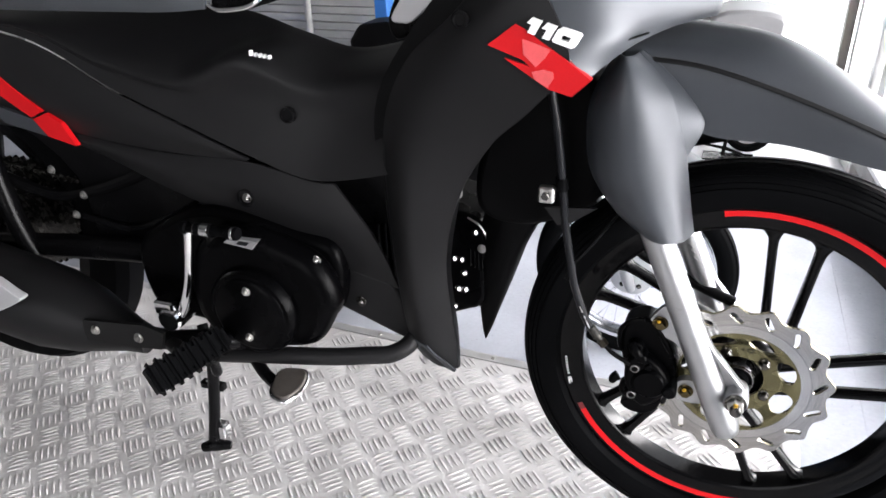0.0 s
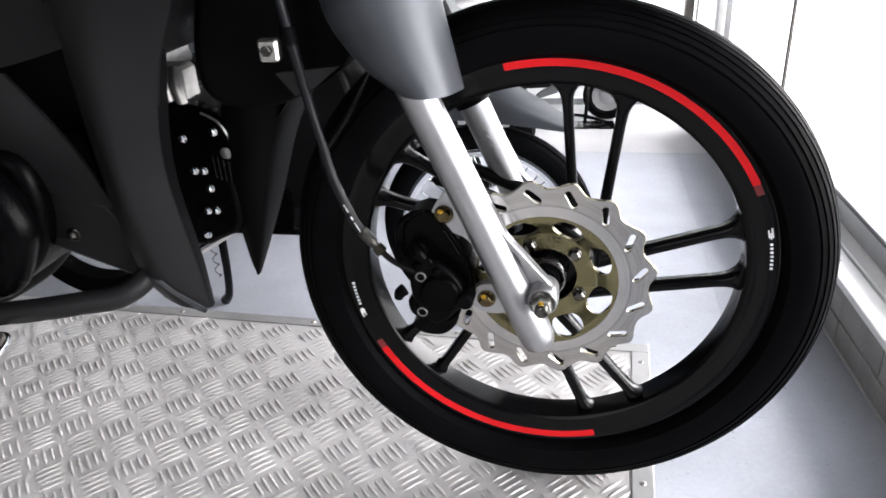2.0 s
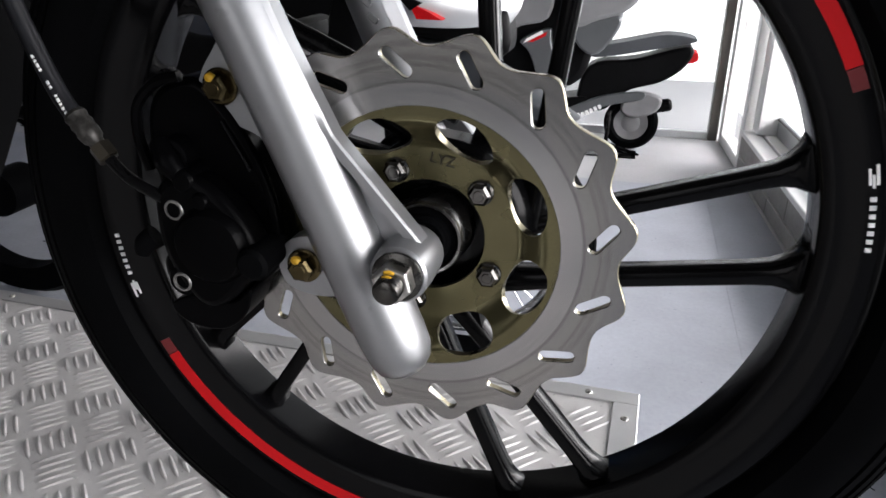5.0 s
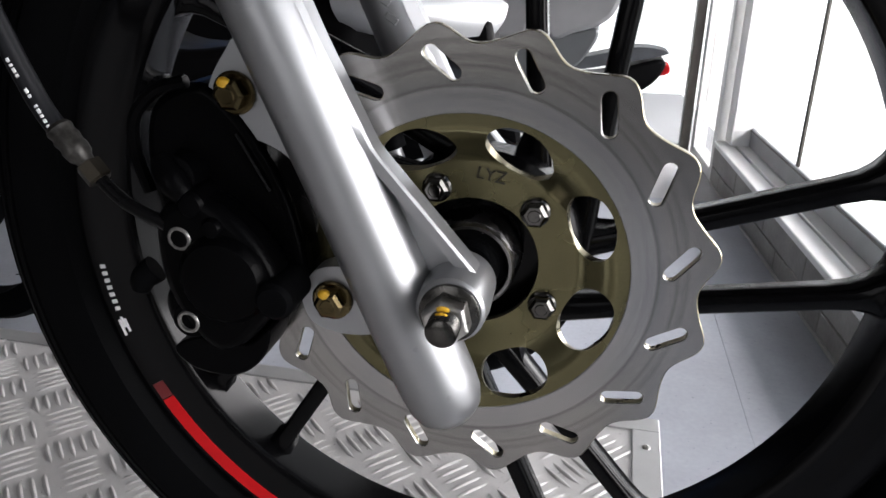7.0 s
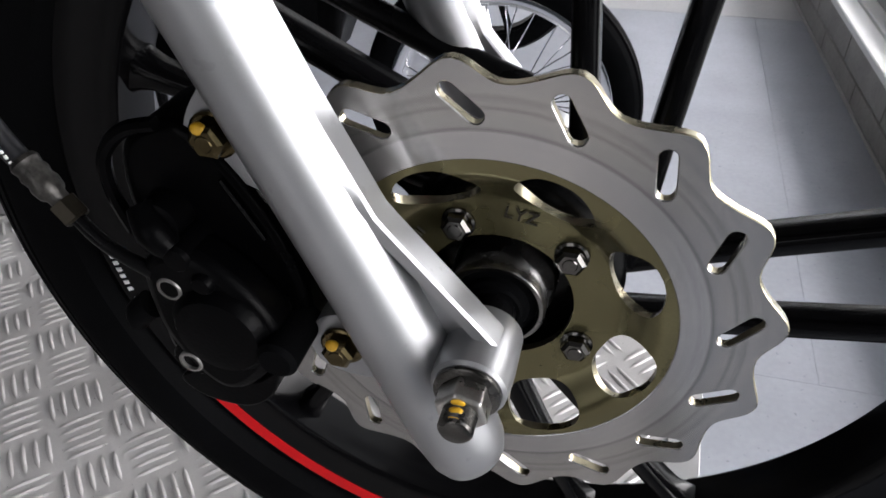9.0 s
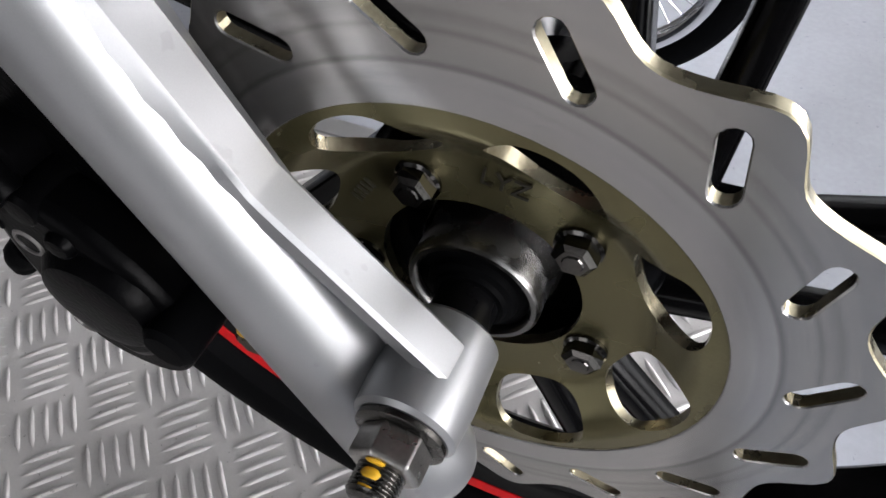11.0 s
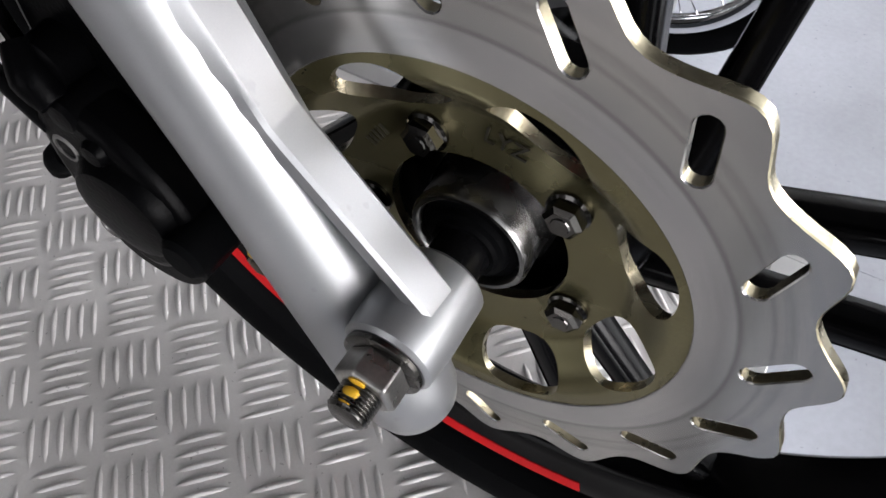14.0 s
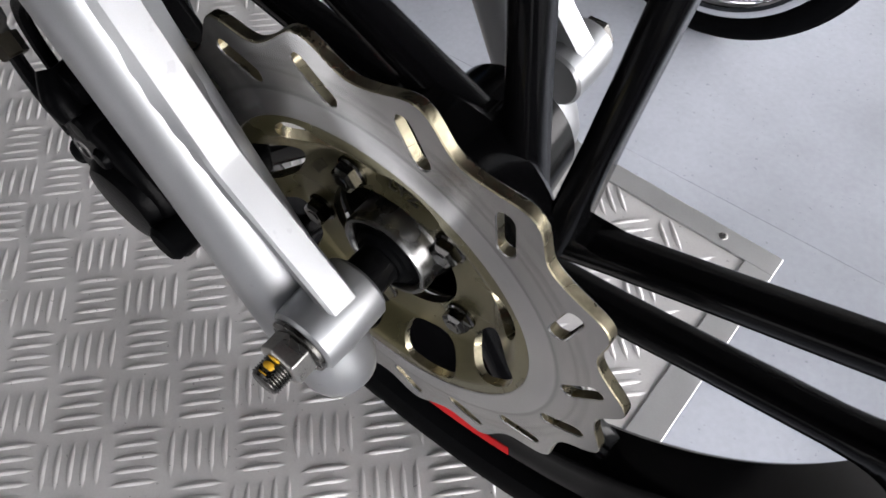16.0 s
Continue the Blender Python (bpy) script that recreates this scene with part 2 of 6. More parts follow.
def box(bm, lo, hi, bevel=0.0, seg=1, m=None):
    lo, hi = Vector(lo), Vector(hi)
    got = bmesh.ops.create_cube(bm, size=1, matrix=Matrix.LocRotScale((lo + hi) / 2, None, hi - lo))
    vs = got["verts"]
    if bevel:
        es = list({e for v in vs for e in v.link_edges})
        r = bmesh.ops.bevel(bm, geom=es, offset=bevel, segments=seg, affect="EDGES", clamp_overlap=True)
        vs = list({v for f in r["faces"] for v in f.verts} | {v for v in vs if v.is_valid})
    if m:
        bmesh.ops.transform(bm, matrix=m, verts=vs)
    return bm


def frame_of(a, b):
    """A turn whose z runs from a to b, placed at a."""
    d = Vector(b) - Vector(a)
    return Matrix.Translation(a) @ d.to_track_quat("Z", "Y").to_matrix().to_4x4(), d.length


def lathe(bm, a, b, profile, n=32, close=False):
    """Turn a profile of (distance along a to b, radius) round that axis. Distances are metres from a."""
    m, _ = frame_of(a, b)
    rows = []
    for z, r in profile:
        if r < 1e-6:
            rows.append([bm.verts.new(m @ Vector((0, 0, z)))])
        else:
            rows.append([bm.verts.new(m @ Vector((r * math.cos(6.2831853 * i / n), r * math.sin(6.2831853 * i / n), z))) for i in range(n)])
    pairs = list(zip(rows, rows[1:])) + ([(rows[-1], rows[0])] if close else [])
    for p, q in pairs:
        for i in range(n):
            j = (i + 1) % n
            if len(p) == 1 and len(q) > 1:
                bm.faces.new((p[0], q[j], q[i]))
            elif len(q) == 1 and len(p) > 1:
                bm.faces.new((p[i], p[j], q[0]))
            elif len(p) > 1:
                bm.faces.new((p[i], p[j], q[j], q[i]))
    return bm


def rod(bm, a, b, r, r2=None, n=20, ch=0.0):
    """A capped, chamfered bar."""
    r2 = r if r2 is None else r2
    h = (Vector(b) - Vector(a)).length
    c = ch or min(r, r2) * 0.15
    return lathe(bm, a, b, [(0, 0), (0, r - c), (c, r), (h - c, r2), (h, r2 - c), (h, 0)], n)


def spline(pts, n=8, closed=False):
    """Smooth way through a few points."""
    p = [Vector(q) for q in pts]
    k, out = len(p), []
    for i in range(k if closed else k - 1):
        a, b, c, d = (p[(i + o) % k] if closed else p[min(max(i + o, 0), k - 1)] for o in (-1, 0, 1, 2))
        for s in range(n):
            u = s / n
            out.append(0.5 * (2 * b + (c - a) * u + (2 * a - 5 * b + 4 * c - d) * u * u + (3 * b - a - 3 * c + d) * u ** 3))
    if not closed:
        out.append(p[-1])
    return out


def tube(bm, pts, r, n=12, smooth=8, flat=1.0):
    """A round bar, hose or cable along a smooth way. r: one radius or one for each point."""
    way = spline(pts, smooth)
    rs = [r] * len(way) if not isinstance(r, (list, tuple)) else [float(q) for q in np.interp(np.linspace(0, 1, len(way)), np.linspace(0, 1, len(r)), r)]
    side, rows = None, []
    for i, p in enumerate(way):
        d = (way[min(i + 1, len(way) - 1)] - way[max(i - 1, 0)]).normalized()
        side = (side - side.dot(d) * d if side else d.orthogonal()).normalized()
        up = d.cross(side)
        rows.append([bm.verts.new(p + rs[i] * (math.cos(6.2831853 * j / n) * side + flat * math.sin(6.2831853 * j / n) * up)) for j in range(n)])
    for p, q in zip(rows, rows[1:]):
        for i in range(n):
            bm.faces.new((p[i], p[(i + 1) % n], q[(i + 1) % n], q[i]))
    bm.faces.new(rows[0][::-1])
    bm.faces.new(rows[-1])
    return bm


def slab(bm, outline, y0, y1, holes=()):
    """A plate cut to an outline in x and z, with holes, from y0 to y1."""
    loops, fronts = [], []
    for loop in (outline, *holes):
        vs = [bm.verts.new((x, y0, z)) for x, z in loop]
        loops.append(vs)
        fronts += [bm.edges.new((vs[i], vs[(i + 1) % len(vs)])) for i in range(len(vs))]
    if holes:
        filled = [f for f in bmesh.ops.triangle_fill(bm, use_beauty=True, use_dissolve=False, edges=fronts)["geom"] if isinstance(f, bmesh.types.BMFace)]
    else:
        filled = [bm.faces.new(loops[0])]
    twin = {v: bm.verts.new((v.co.x, y1, v.co.z)) for vs in loops for v in vs}
    for f in filled:
        bm.faces.new([twin[v] for v in reversed(f.verts)])
    for vs in loops:
        for i in range(len(vs)):
            a, b = vs[i], vs[(i + 1) % len(vs)]
            bm.faces.new((a, b, twin[b], twin[a]))
    return bm


def smooth2(pts, n=6):
    return [(p.x, p.y) for p in spline([(x, z, 0) for x, z in pts], n, True)]


def shell(bm, rails, bulge=0.0, thick=0.004, ns=8, nv=8, power=1.0):
    """A moulded panel: a smooth skin across rails (each a list of the same number of points), pushed out towards -y in its middle, with a thickness."""
    ways = [spline(r, ns) for r in rails]
    grid = []
    for i in range(len(ways[0])):
        cross = spline([w[i] for w in ways], nv) if len(ways) > 2 else [ways[0][i].lerp(ways[1][i], k / nv) for k in range(nv + 1)]
        k = len(cross) - 1
        grid.append([c - Vector((0, bulge * math.sin(math.pi * j / k) ** power, 0)) for j, c in enumerate(cross)])
    front = [[bm.verts.new(c) for c in row] for row in grid]
    back = [[bm.verts.new(c + Vector((0, thick, 0))) for c in row] for row in grid]
    a, b = len(grid), len(grid[0])
    for i in range(a - 1):
        for j in range(b - 1):
            bm.faces.new((front[i][j], front[i + 1][j], front[i + 1][j + 1], front[i][j + 1]))
            bm.faces.new((back[i][j], back[i][j + 1], back[i + 1][j + 1], back[i + 1][j]))
    rim = [(i, 0) for i in range(a)] + [(a - 1, j) for j in range(1, b)] + [(i, b - 1) for i in range(a - 2, -1, -1)] + [(0, j) for j in range(b - 2, 0, -1)]
    for (i, j), (k, l) in zip(rim, rim[1:] + rim[:1]):
        bm.faces.new((front[i][j], back[i][j], back[k][l], front[k][l]))
    return bm


def hexagon(bm, a, b, flats, chamfer=0.0012):
    """A hexagon bolt head or nut from a to b."""
    m, h = frame_of(a, b)
    r = flats / 2 / math.cos(math.pi / 6)
    rows = [[bm.verts.new(m @ Vector((q * math.cos(math.pi / 3 * i), q * math.sin(math.pi / 3 * i), z))) for i in range(6)] for z, q in ((0, r), (h - chamfer, r), (h, r - chamfer * 1.3))]
    for p, q in zip(rows, rows[1:]):
        for i in range(6):
            bm.faces.new((p[i], p[(i + 1) % 6], q[(i + 1) % 6], q[i]))
    bm.faces.new(rows[0][::-1])
    bm.faces.new(rows[-1])
    return bm


def bolt_mesh(at, out, head=0.012, tall=0.006, washer=0.008):
    """A flanged hexagon bolt head; at: its seat, out: where it points."""
    at, out = Vector(at), Vector(out).normalized()
    bm = bmesh.new()
    lathe(bm, at, at + out, [(0, 0), (0, washer), (0.0012, washer), (0.0018, washer - 0.001), (0.0018, 0)], 20)
    hexagon(bm, at + out * 0.0015, at + out * (0.0015 + tall), head)
    lathe(bm, at + out * (0.0015 + tall - 0.0002), at + out, [(0, head * 0.3), (0.0006, head * 0.25), (0.0006, 0)], 12)
    return bm


def text_mesh(text, size, depth, bold=0.0):
    """Lettering in the built-in font as a bmesh, in its own x and y."""
    cu = bpy.data.curves.new("lettering", "FONT")
    cu.body, cu.size, cu.extrude, cu.offset, cu.align_x, cu.align_y = text, size, depth, bold, "CENTER", "CENTER"
    tmp = bpy.data.objects.new("lettering", cu)
    scene.collection.objects.link(tmp)
    me = bpy.data.meshes.new_from_object(tmp.evaluated_get(bpy.context.evaluated_depsgraph_get()))
    bm = bmesh.new()
    bm.from_mesh(me)
    bpy.data.objects.remove(tmp)
    bpy.data.meshes.remove(me)
    return bm

# ---- the room ----
def wx(y):
    """Inner face of the window wall: it runs a little askew to the motorcycle."""
    return 0.757 - 0.064 * y


SILL = -0.295
def floor_piece(bm, x0, x1, y0, y1, z0, z1):
    """A floor block; with x1 None it ends under the window wall."""
    a, b = (wx(y0) + 0.22, wx(y1) + 0.22) if x1 is None else (x1, x1)
    ends = [[bm.verts.new((x, y, z)) for x, y in ((x0, y0), (a, y0), (b, y1), (x0, y1))] for z in (z0, z1)]
    bm.faces.new(ends[0][::-1])
    bm.faces.new(ends[1])
    for i in range(4):
        bm.faces.new((ends[0][i], ends[0][(i + 1) % 4], ends[1][(i + 1) % 4], ends[1][i]))
    return bm


bm = floor_piece(bmesh.new(), -6.0, None, -5.0, 5.0, FLOOR - 0.1, FLOOR - 0.003)
floor = tagged(finish("floor", bm, M["bare_concrete"], smooth=False), "pale blue-grey sheet floor with faint seams and scuffs", "floor", kind="structure")
# sheets laid edge to edge with thin open seams
for x0, x1, y0, y1, mat in ((-6.0, None, -5.0, 0.7880, "floor_grey"), (-6.0, 0.4234, 0.7887, 2.60, "floor_grey"), (0.4242, None, 0.7887, 2.60, "floor_grey"), (-6.0, None, 2.602, 5.0, "floor_pale")):
    part("floor_sheet", floor_piece(bmesh.new(), x0, x1, y0, y1, FLOOR - 0.003, FLOOR), mat, floor, smooth=False)
# ceiling out of view, its dark tone set to cut bounce
bm = bmesh.new()
box(bm, (-6.0, -5.0, CEIL), (1.1, 6.0, CEIL + 0.1))
tagged(finish("ceiling", bm, M["dark_ceiling"], smooth=False), "plain unseen shop ceiling, dark to limit bounced light", "ceiling", kind="structure")
bm = bmesh.new()
box(bm, (-5.2, -4.6, FLOOR), (-5.0, NORTH + 0.2, CEIL))
tagged(finish("wall_west", bm, M["grey_wall"], smooth=False), "plain grey side wall of the shop", "wall", kind="structure")
bm = bmesh.new()
box(bm, (-5.0, NORTH, FLOOR), (-0.40, NORTH + 0.2, CEIL))
box(bm, (-0.40, NORTH, 1.78), (0.95, NORTH + 0.2, CEIL))
tagged(finish("wall_north", bm, M["white_paint"], smooth=False), "white back wall of the shop", "wall", kind="structure")
# tall glazing in the back wall, up to the corner post
window_2 = tagged(new("window_2"), "tall glazed panel in the back wall, bright with daylight", "window", kind="structure")
for lab, lo, hi, mat in (
        ("threshold", (-0.40, NORTH - 0.02, FLOOR), (0.49, NORTH + 0.06, FLOOR + 0.035), "grey_frame"),
        ("window_rail", (-0.40, NORTH, 1.70), (0.49, NORTH + 0.06, 1.78), "grey_frame"),
        ("window_post", (-0.40, NORTH, FLOOR + 0.035), (-0.34, NORTH + 0.06, 1.70), "grey_frame"),
        ("window_post", (0.492, NORTH - 0.03, FLOOR), (0.535, NORTH + 0.05, 1.78), "brown_frame")):
    bm = bmesh.new()
    box(bm, lo, hi, 0.003)
    part(lab, bm, mat, window_2, smooth=False)
bm = bmesh.new()
box(bm, (-0.34, NORTH + 0.02, FLOOR + 0.035), (0.49, NORTH + 0.026, 1.70))
pane = part("window_pane", bm, "glass", window_2, smooth=False)
pane.visible_shadow = False
# unseen wall behind the camera: piers with a wide opening at the fill lamp
bm = bmesh.new()
box(bm, (-5.0, -3.6, FLOOR), (-3.3, -3.4, CEIL))
box(bm, (0.0, -3.6, FLOOR), (2.2, -3.4, CEIL))
box(bm, (-3.3, -3.6, FLOOR), (-1.5, -3.4, CEIL))
box(bm, (-1.5, -3.6, CEIL - 0.35), (0.0, -3.4, CEIL))
tagged(finish("wall_south", bm, M["grey_wall"], smooth=False), "unseen grey wall behind the camera, opening added for a fill lamp", "wall", kind="structure")


def slanted(bm, x0, x1, y0, y1, z0, z1, bevel=0.0):
    """A block that follows the window wall; x0 and x1 are distances from its inner face."""
    vs = []
    for z in (z0, z1):
        for y, d in ((y0, x0), (y0, x1), (y1, x1), (y1, x0)):
            vs.append(bm.verts.new((wx(y) + d, y, z)))
    for q in ((3, 2, 1, 0), (4, 5, 6, 7), (0, 1, 5, 4), (1, 2, 6, 5), (2, 3, 7, 6), (3, 0, 4, 7)):
        bm.faces.new([vs[i] for i in q])
    if bevel:
        bmesh.ops.bevel(bm, geom=list({e for v in vs for e in v.link_edges}), offset=bevel, segments=1, affect="EDGES")
    return bm


WIN0, WIN1 = -2.4, 2.85
bm = bmesh.new()
slanted(bm, 0.004, 0.24, -3.4, WIN1 + 0.02, FLOOR, SILL - 0.02)
slanted(bm, 0.0, 0.24, -3.4, WIN0, SILL - 0.02, CEIL)
slanted(bm, 0.0, 0.24, WIN0, WIN1 + 0.02, 1.75, CEIL)
slanted(bm, 0.0, 0.24, WIN1 + 0.02, NORTH, 1.75, CEIL)
wall_east = tagged(finish("wall_east", bm, M["grout"], smooth=False), "low tiled window wall with dark joints", "wall", kind="structure")
# white sill board and the window frame on it
bm = bmesh.new()
slanted(bm, -0.012, 0.052, WIN0, WIN1, SILL - 0.022, SILL, 0.003)
slanted(bm, 0.057, 0.24, WIN0, WIN1, SILL - 0.022, SILL + 0.004, 0.003)
sill = tagged(finish("window_sill", bm, M["white_frame"], smooth=False), "bright white painted window sill board", "window sill", kind="structure")
window = tagged(new("window_1"), "wide white-framed shop window over a low sill", "window", kind="structure")
for x0, x1, y0, y1, z0, z1, mat, lab in (
        (0.100, 0.115, WIN0, WIN1, SILL + 0.004, SILL + 0.080, "grey_frame", "window_rail"),
        (0.094, 0.100, WIN0, WIN1, SILL + 0.070, SILL + 0.074, "brown_frame", "window_bead"),
        (0.06, 0.16, WIN0, WIN1, 1.66, 1.74, "white_frame", "window_rail"),
        (0.03, 0.13, WIN1 - 0.10, WIN1, SILL + 0.005, 1.74, "white_frame", "window_post"),
        (0.05, 0.17, WIN0, WIN0 + 0.09, SILL + 0.001, 1.74, "white_frame", "window_post"),
        (0.102, 0.114, 2.185, 2.199, SILL + 0.080, 1.66, "brown_frame", "window_bar")):
    bm = bmesh.new()
    slanted(bm, x0, x1, y0, y1, z0, z1, 0.003)
    part(lab, bm, mat, window, smooth=False)
bm = bmesh.new()
slanted(bm, -0.006, 0.05, 0.42, 0.50, SILL + 0.001, 1.74, 0.004)
part("window_post", bm, "white_frame", window, smooth=False)
# glazed door beyond the window
door = tagged(new("door_1"), "narrow glazed side door, bright with daylight, in a grey frame", "door", kind="structure")
for lab, mat, x0, x1, y0, y1, z0, z1 in (
        ("door_stile", "white_frame", 0.0, 0.06, WIN1 + 0.021, 2.925, FLOOR, 1.74),
        ("door_stile", "white_frame", 0.0, 0.06, 3.31, 3.365, FLOOR, 1.74),
        ("door_rail", "white_frame", 0.0, 0.06, 2.925, 3.31, FLOOR, FLOOR + 0.05),
        ("door_rail", "white_frame", 0.0, 0.06, 2.925, 3.31, 1.66, 1.74)):
    bm = bmesh.new()
    slanted(bm, x0, x1, y0, y1, z0, z1, 0.004)
    part(lab, bm, mat, door, smooth=False)
bm = bmesh.new()
slanted(bm, 0.028, 0.034, 2.925, 3.31, FLOOR + 0.05, 1.66)
pane = part("door_pane", bm, "glass", door, smooth=False)
pane.visible_shadow = False
# over-bright daylight outside
bm = bmesh.new()
slanted(bm, 2.0, 2.05, -3.3, 8.0, -6.0, 4.6)
tagged(finish("backdrop", bm, M["daylight"], smooth=False), "bright hazy daylight outside the window", "backdrop", kind="structure")
bm = bmesh.new()
box(bm, (-4.0, 8.0, -6.0), (3.0, 8.05, 4.6))
tagged(finish("backdrop", bm, M["daylight"], smooth=False), "bright hazy daylight behind the back window", "backdrop", kind="structure")

# ---- display platform with a tread plate ----
PX, PY, TURN = 0.140, 0.341, radians(-2.1)
PM = Matrix.Translation((PX, PY, 0)) @ Matrix.Rotation(TURN, 4, "Z")
platform = thing("display_platform", "raised display platform topped with worn aluminium tread plate", "platform")
bm = bmesh.new()
box(bm, (-2.2, -1.6, FLOOR), (-0.004, -0.004, -0.004), m=PM)
part("platform_base", bm, "matte_grey", platform, "dark grey boarded base", smooth=False)
bm = bmesh.new()
box(bm, (-2.19, -1.59, -0.004), (-0.026, -0.022, 0.0), m=PM)
tread = part("tread_plate", bm, "tread_plate", platform, smooth=False)
for lo, hi in (((-0.026, -1.6, -0.005), (0, -0.0215, 0.0018)), ((-2.2, -0.0215, -0.005), (0, 0, 0.0018))):
    bm = bmesh.new()
    box(bm, lo, hi, 0.0006, m=PM)
    part("edge_trim", bm, "alu_trim", platform, "bright aluminium edge trim", smooth=False)
screw_at = [(-0.013, -0.048), (-0.052, -0.0105)] + [(-0.013, -0.048 - 0.25 * i) for i in range(1, 6)] + [(-0.052 - 0.25 * i, -0.0105) for i in range(1, 8)]
for x, y in screw_at:
    bm = bmesh.new()
    lathe(bm, (x, y, 0.0016), (x, y, 1), [(0, 0), (0, 0.0042), (0.0008, 0.0038), (0.0014, 0.0024), (0.0014, 0.0016), (0.0006, 0.0014), (0.0006, 0)], 14)
    bmesh.ops.transform(bm, matrix=PM, verts=bm.verts)
    part("screw", bm, "steel", platform)
# raised five-bar pattern
PITCH, ANG = 0.0464, radians(44.75)
bm = bmesh.new()
ca, sa = math.cos(ANG), math.sin(ANG)
verts, faces = [], []
inv = PM.inverted()
for i in range(-52, 24):
    for j in range(-30, 46):
        cx, cy = -0.0062 + PITCH * (i * ca - j * sa), -0.0119 + PITCH * (i * sa + j * ca)
        if cx < -1.75 or cy < -0.62:
            continue
        for k in range(5):
            off = (k - 2) * 0.0098
            a = ANG + (math.pi / 2 if (i + j) % 2 == 0 else 0)
            ux, uy = math.cos(a), math.sin(a)
            bx, by = cx - uy * off, cy + ux * off
            q = inv @ Vector((bx, by, 0))
            if q.x > -0.034 or q.y > -0.030 or q.x < -2.18:
                continue
            base = len(verts)
            hl, hw, ht = 0.0182 * random.uniform(0.95, 1.05), 0.0025, 0.0016
            for l, w, z in ((-1, 0, 0), (-0.6, -0.8, 0), (0, -1, 0), (0.6, -0.8, 0), (1, 0, 0), (0.6, 0.8, 0), (0, 1, 0), (-0.6, 0.8, 0),
                            (-0.72, 0, 0.75), (0, -0.3, 1), (0.72, 0, 0.75), (0, 0.3, 1)):
                bow = 0.0012 * (1 - l * l)
                verts.append((bx + ux * l * hl - uy * (w * hw + bow), by + uy * l * hl + ux * (w * hw + bow), z * ht))
            for f in ((0, 1, 8), (1, 2, 9, 8), (2, 3, 10, 9), (3, 4, 10), (4, 5, 10), (5, 6, 11, 10), (6, 7, 8, 11), (7, 0, 8), (8, 9, 10, 11)):
                faces.append([base + n for n in f])
bm.free()
me = bpy.data.meshes.new("tread_pattern")
me.from_pydata(verts, [], faces)
me.materials.append(M["tread_plate"])
me.polygons.foreach_set("use_smooth", [True] * len(me.polygons))
bars = new("tread_pattern", me)
bars.parent = platform
tagged(bars, "raised five-bar tread pattern", kind="stuff")

# tiles of the low window wall: recessed dark joints between them
bm = bmesh.new()
slanted(bm, -0.006, 0.003, -2.5, WIN1 + 0.01, FLOOR, FLOOR + 0.010, 0.002)
tagged(finish("baseboard", bm, M["slat_grey"], smooth=False), "pale grey cement plinth under the tiles", "baseboard", kind="structure")
rows = [(FLOOR + 0.014, FLOOR + 0.074), (FLOOR + 0.080, SILL - 0.026)]
y = -2.5
while y < WIN1:
    for k, (z0, z1) in enumerate(rows):
        o = 0.0 if k == 0 else 0.155
        bm = bmesh.new()
        y1 = min(y + o + 0.395, WIN1 + 0.01)
        if y + o < y1 - 0.02:
            slanted(bm, -0.004, 0.006, y + o, y1, z0, z1, 0.0015)
            part("tile", bm, "wall_tile", wall_east, smooth=False)
        else:
            bm.free()
    y += 0.401

# ---- the motorcycle: front wheel, brake, fork ----
AZ = 0.297             # axle height above the plate
WY = 0.0590            # wheel's middle plane
AX = Vector((0, 0, AZ))
WX, WZ = 0.001, 0.2895  # wheel's middle: the tyre sits down on the plate
bike = thing("motorcycle", "matt black underbone motorcycle with red stripes on tread plate", "motorcycle")


def ring(r, n, a0=0.0):
    return [(r * math.cos(a0 + 6.2831853 * i / n), r * math.sin(a0 + 6.2831853 * i / n)) for i in range(n)]


def on_axle(ob):
    """Put an object's origin on the axle, so that its grain runs round it."""
    ob.data.transform(Matrix.Translation(-AX))
    ob.location = AX
    return ob


def wheel_lathe(profile, n=96, close=True, centre=(WX, 0, WZ)):
    """Profile of (y, radius) turned round the axle."""
    bm = bmesh.new()
    c = Vector(centre)
    return lathe(bm, c, c + Vector((0, 1, 0)), profile, n, close)


# rim: outer flange, recessed face, inner lip
rim_half = [(0.0178, 0.2265), (0.0188, 0.2240), (0.0186, 0.2205), (0.0175, 0.2125), (0.0162, 0.2090), (0.0155, 0.2020), (0.0145, 0.1972), (0.0124, 0.1950), (0.0075, 0.1945)]
rim_half = [(y * 1.17, r) for y, r in rim_half]
prof = [(WY - y, r) for y, r in rim_half] + [(WY + y, r) for y, r in reversed(rim_half)] + [(WY + 0.014, 0.2225), (WY + 0.010, 0.214), (WY - 0.010, 0.214), (WY - 0.014, 0.2225)]
TYRE = (0.003, 0, 0.2840)
front_wheel = part("front_wheel", wheel_lathe(prof, 128), "wheel_black", bike, "black cast alloy front wheel with five twin spokes")
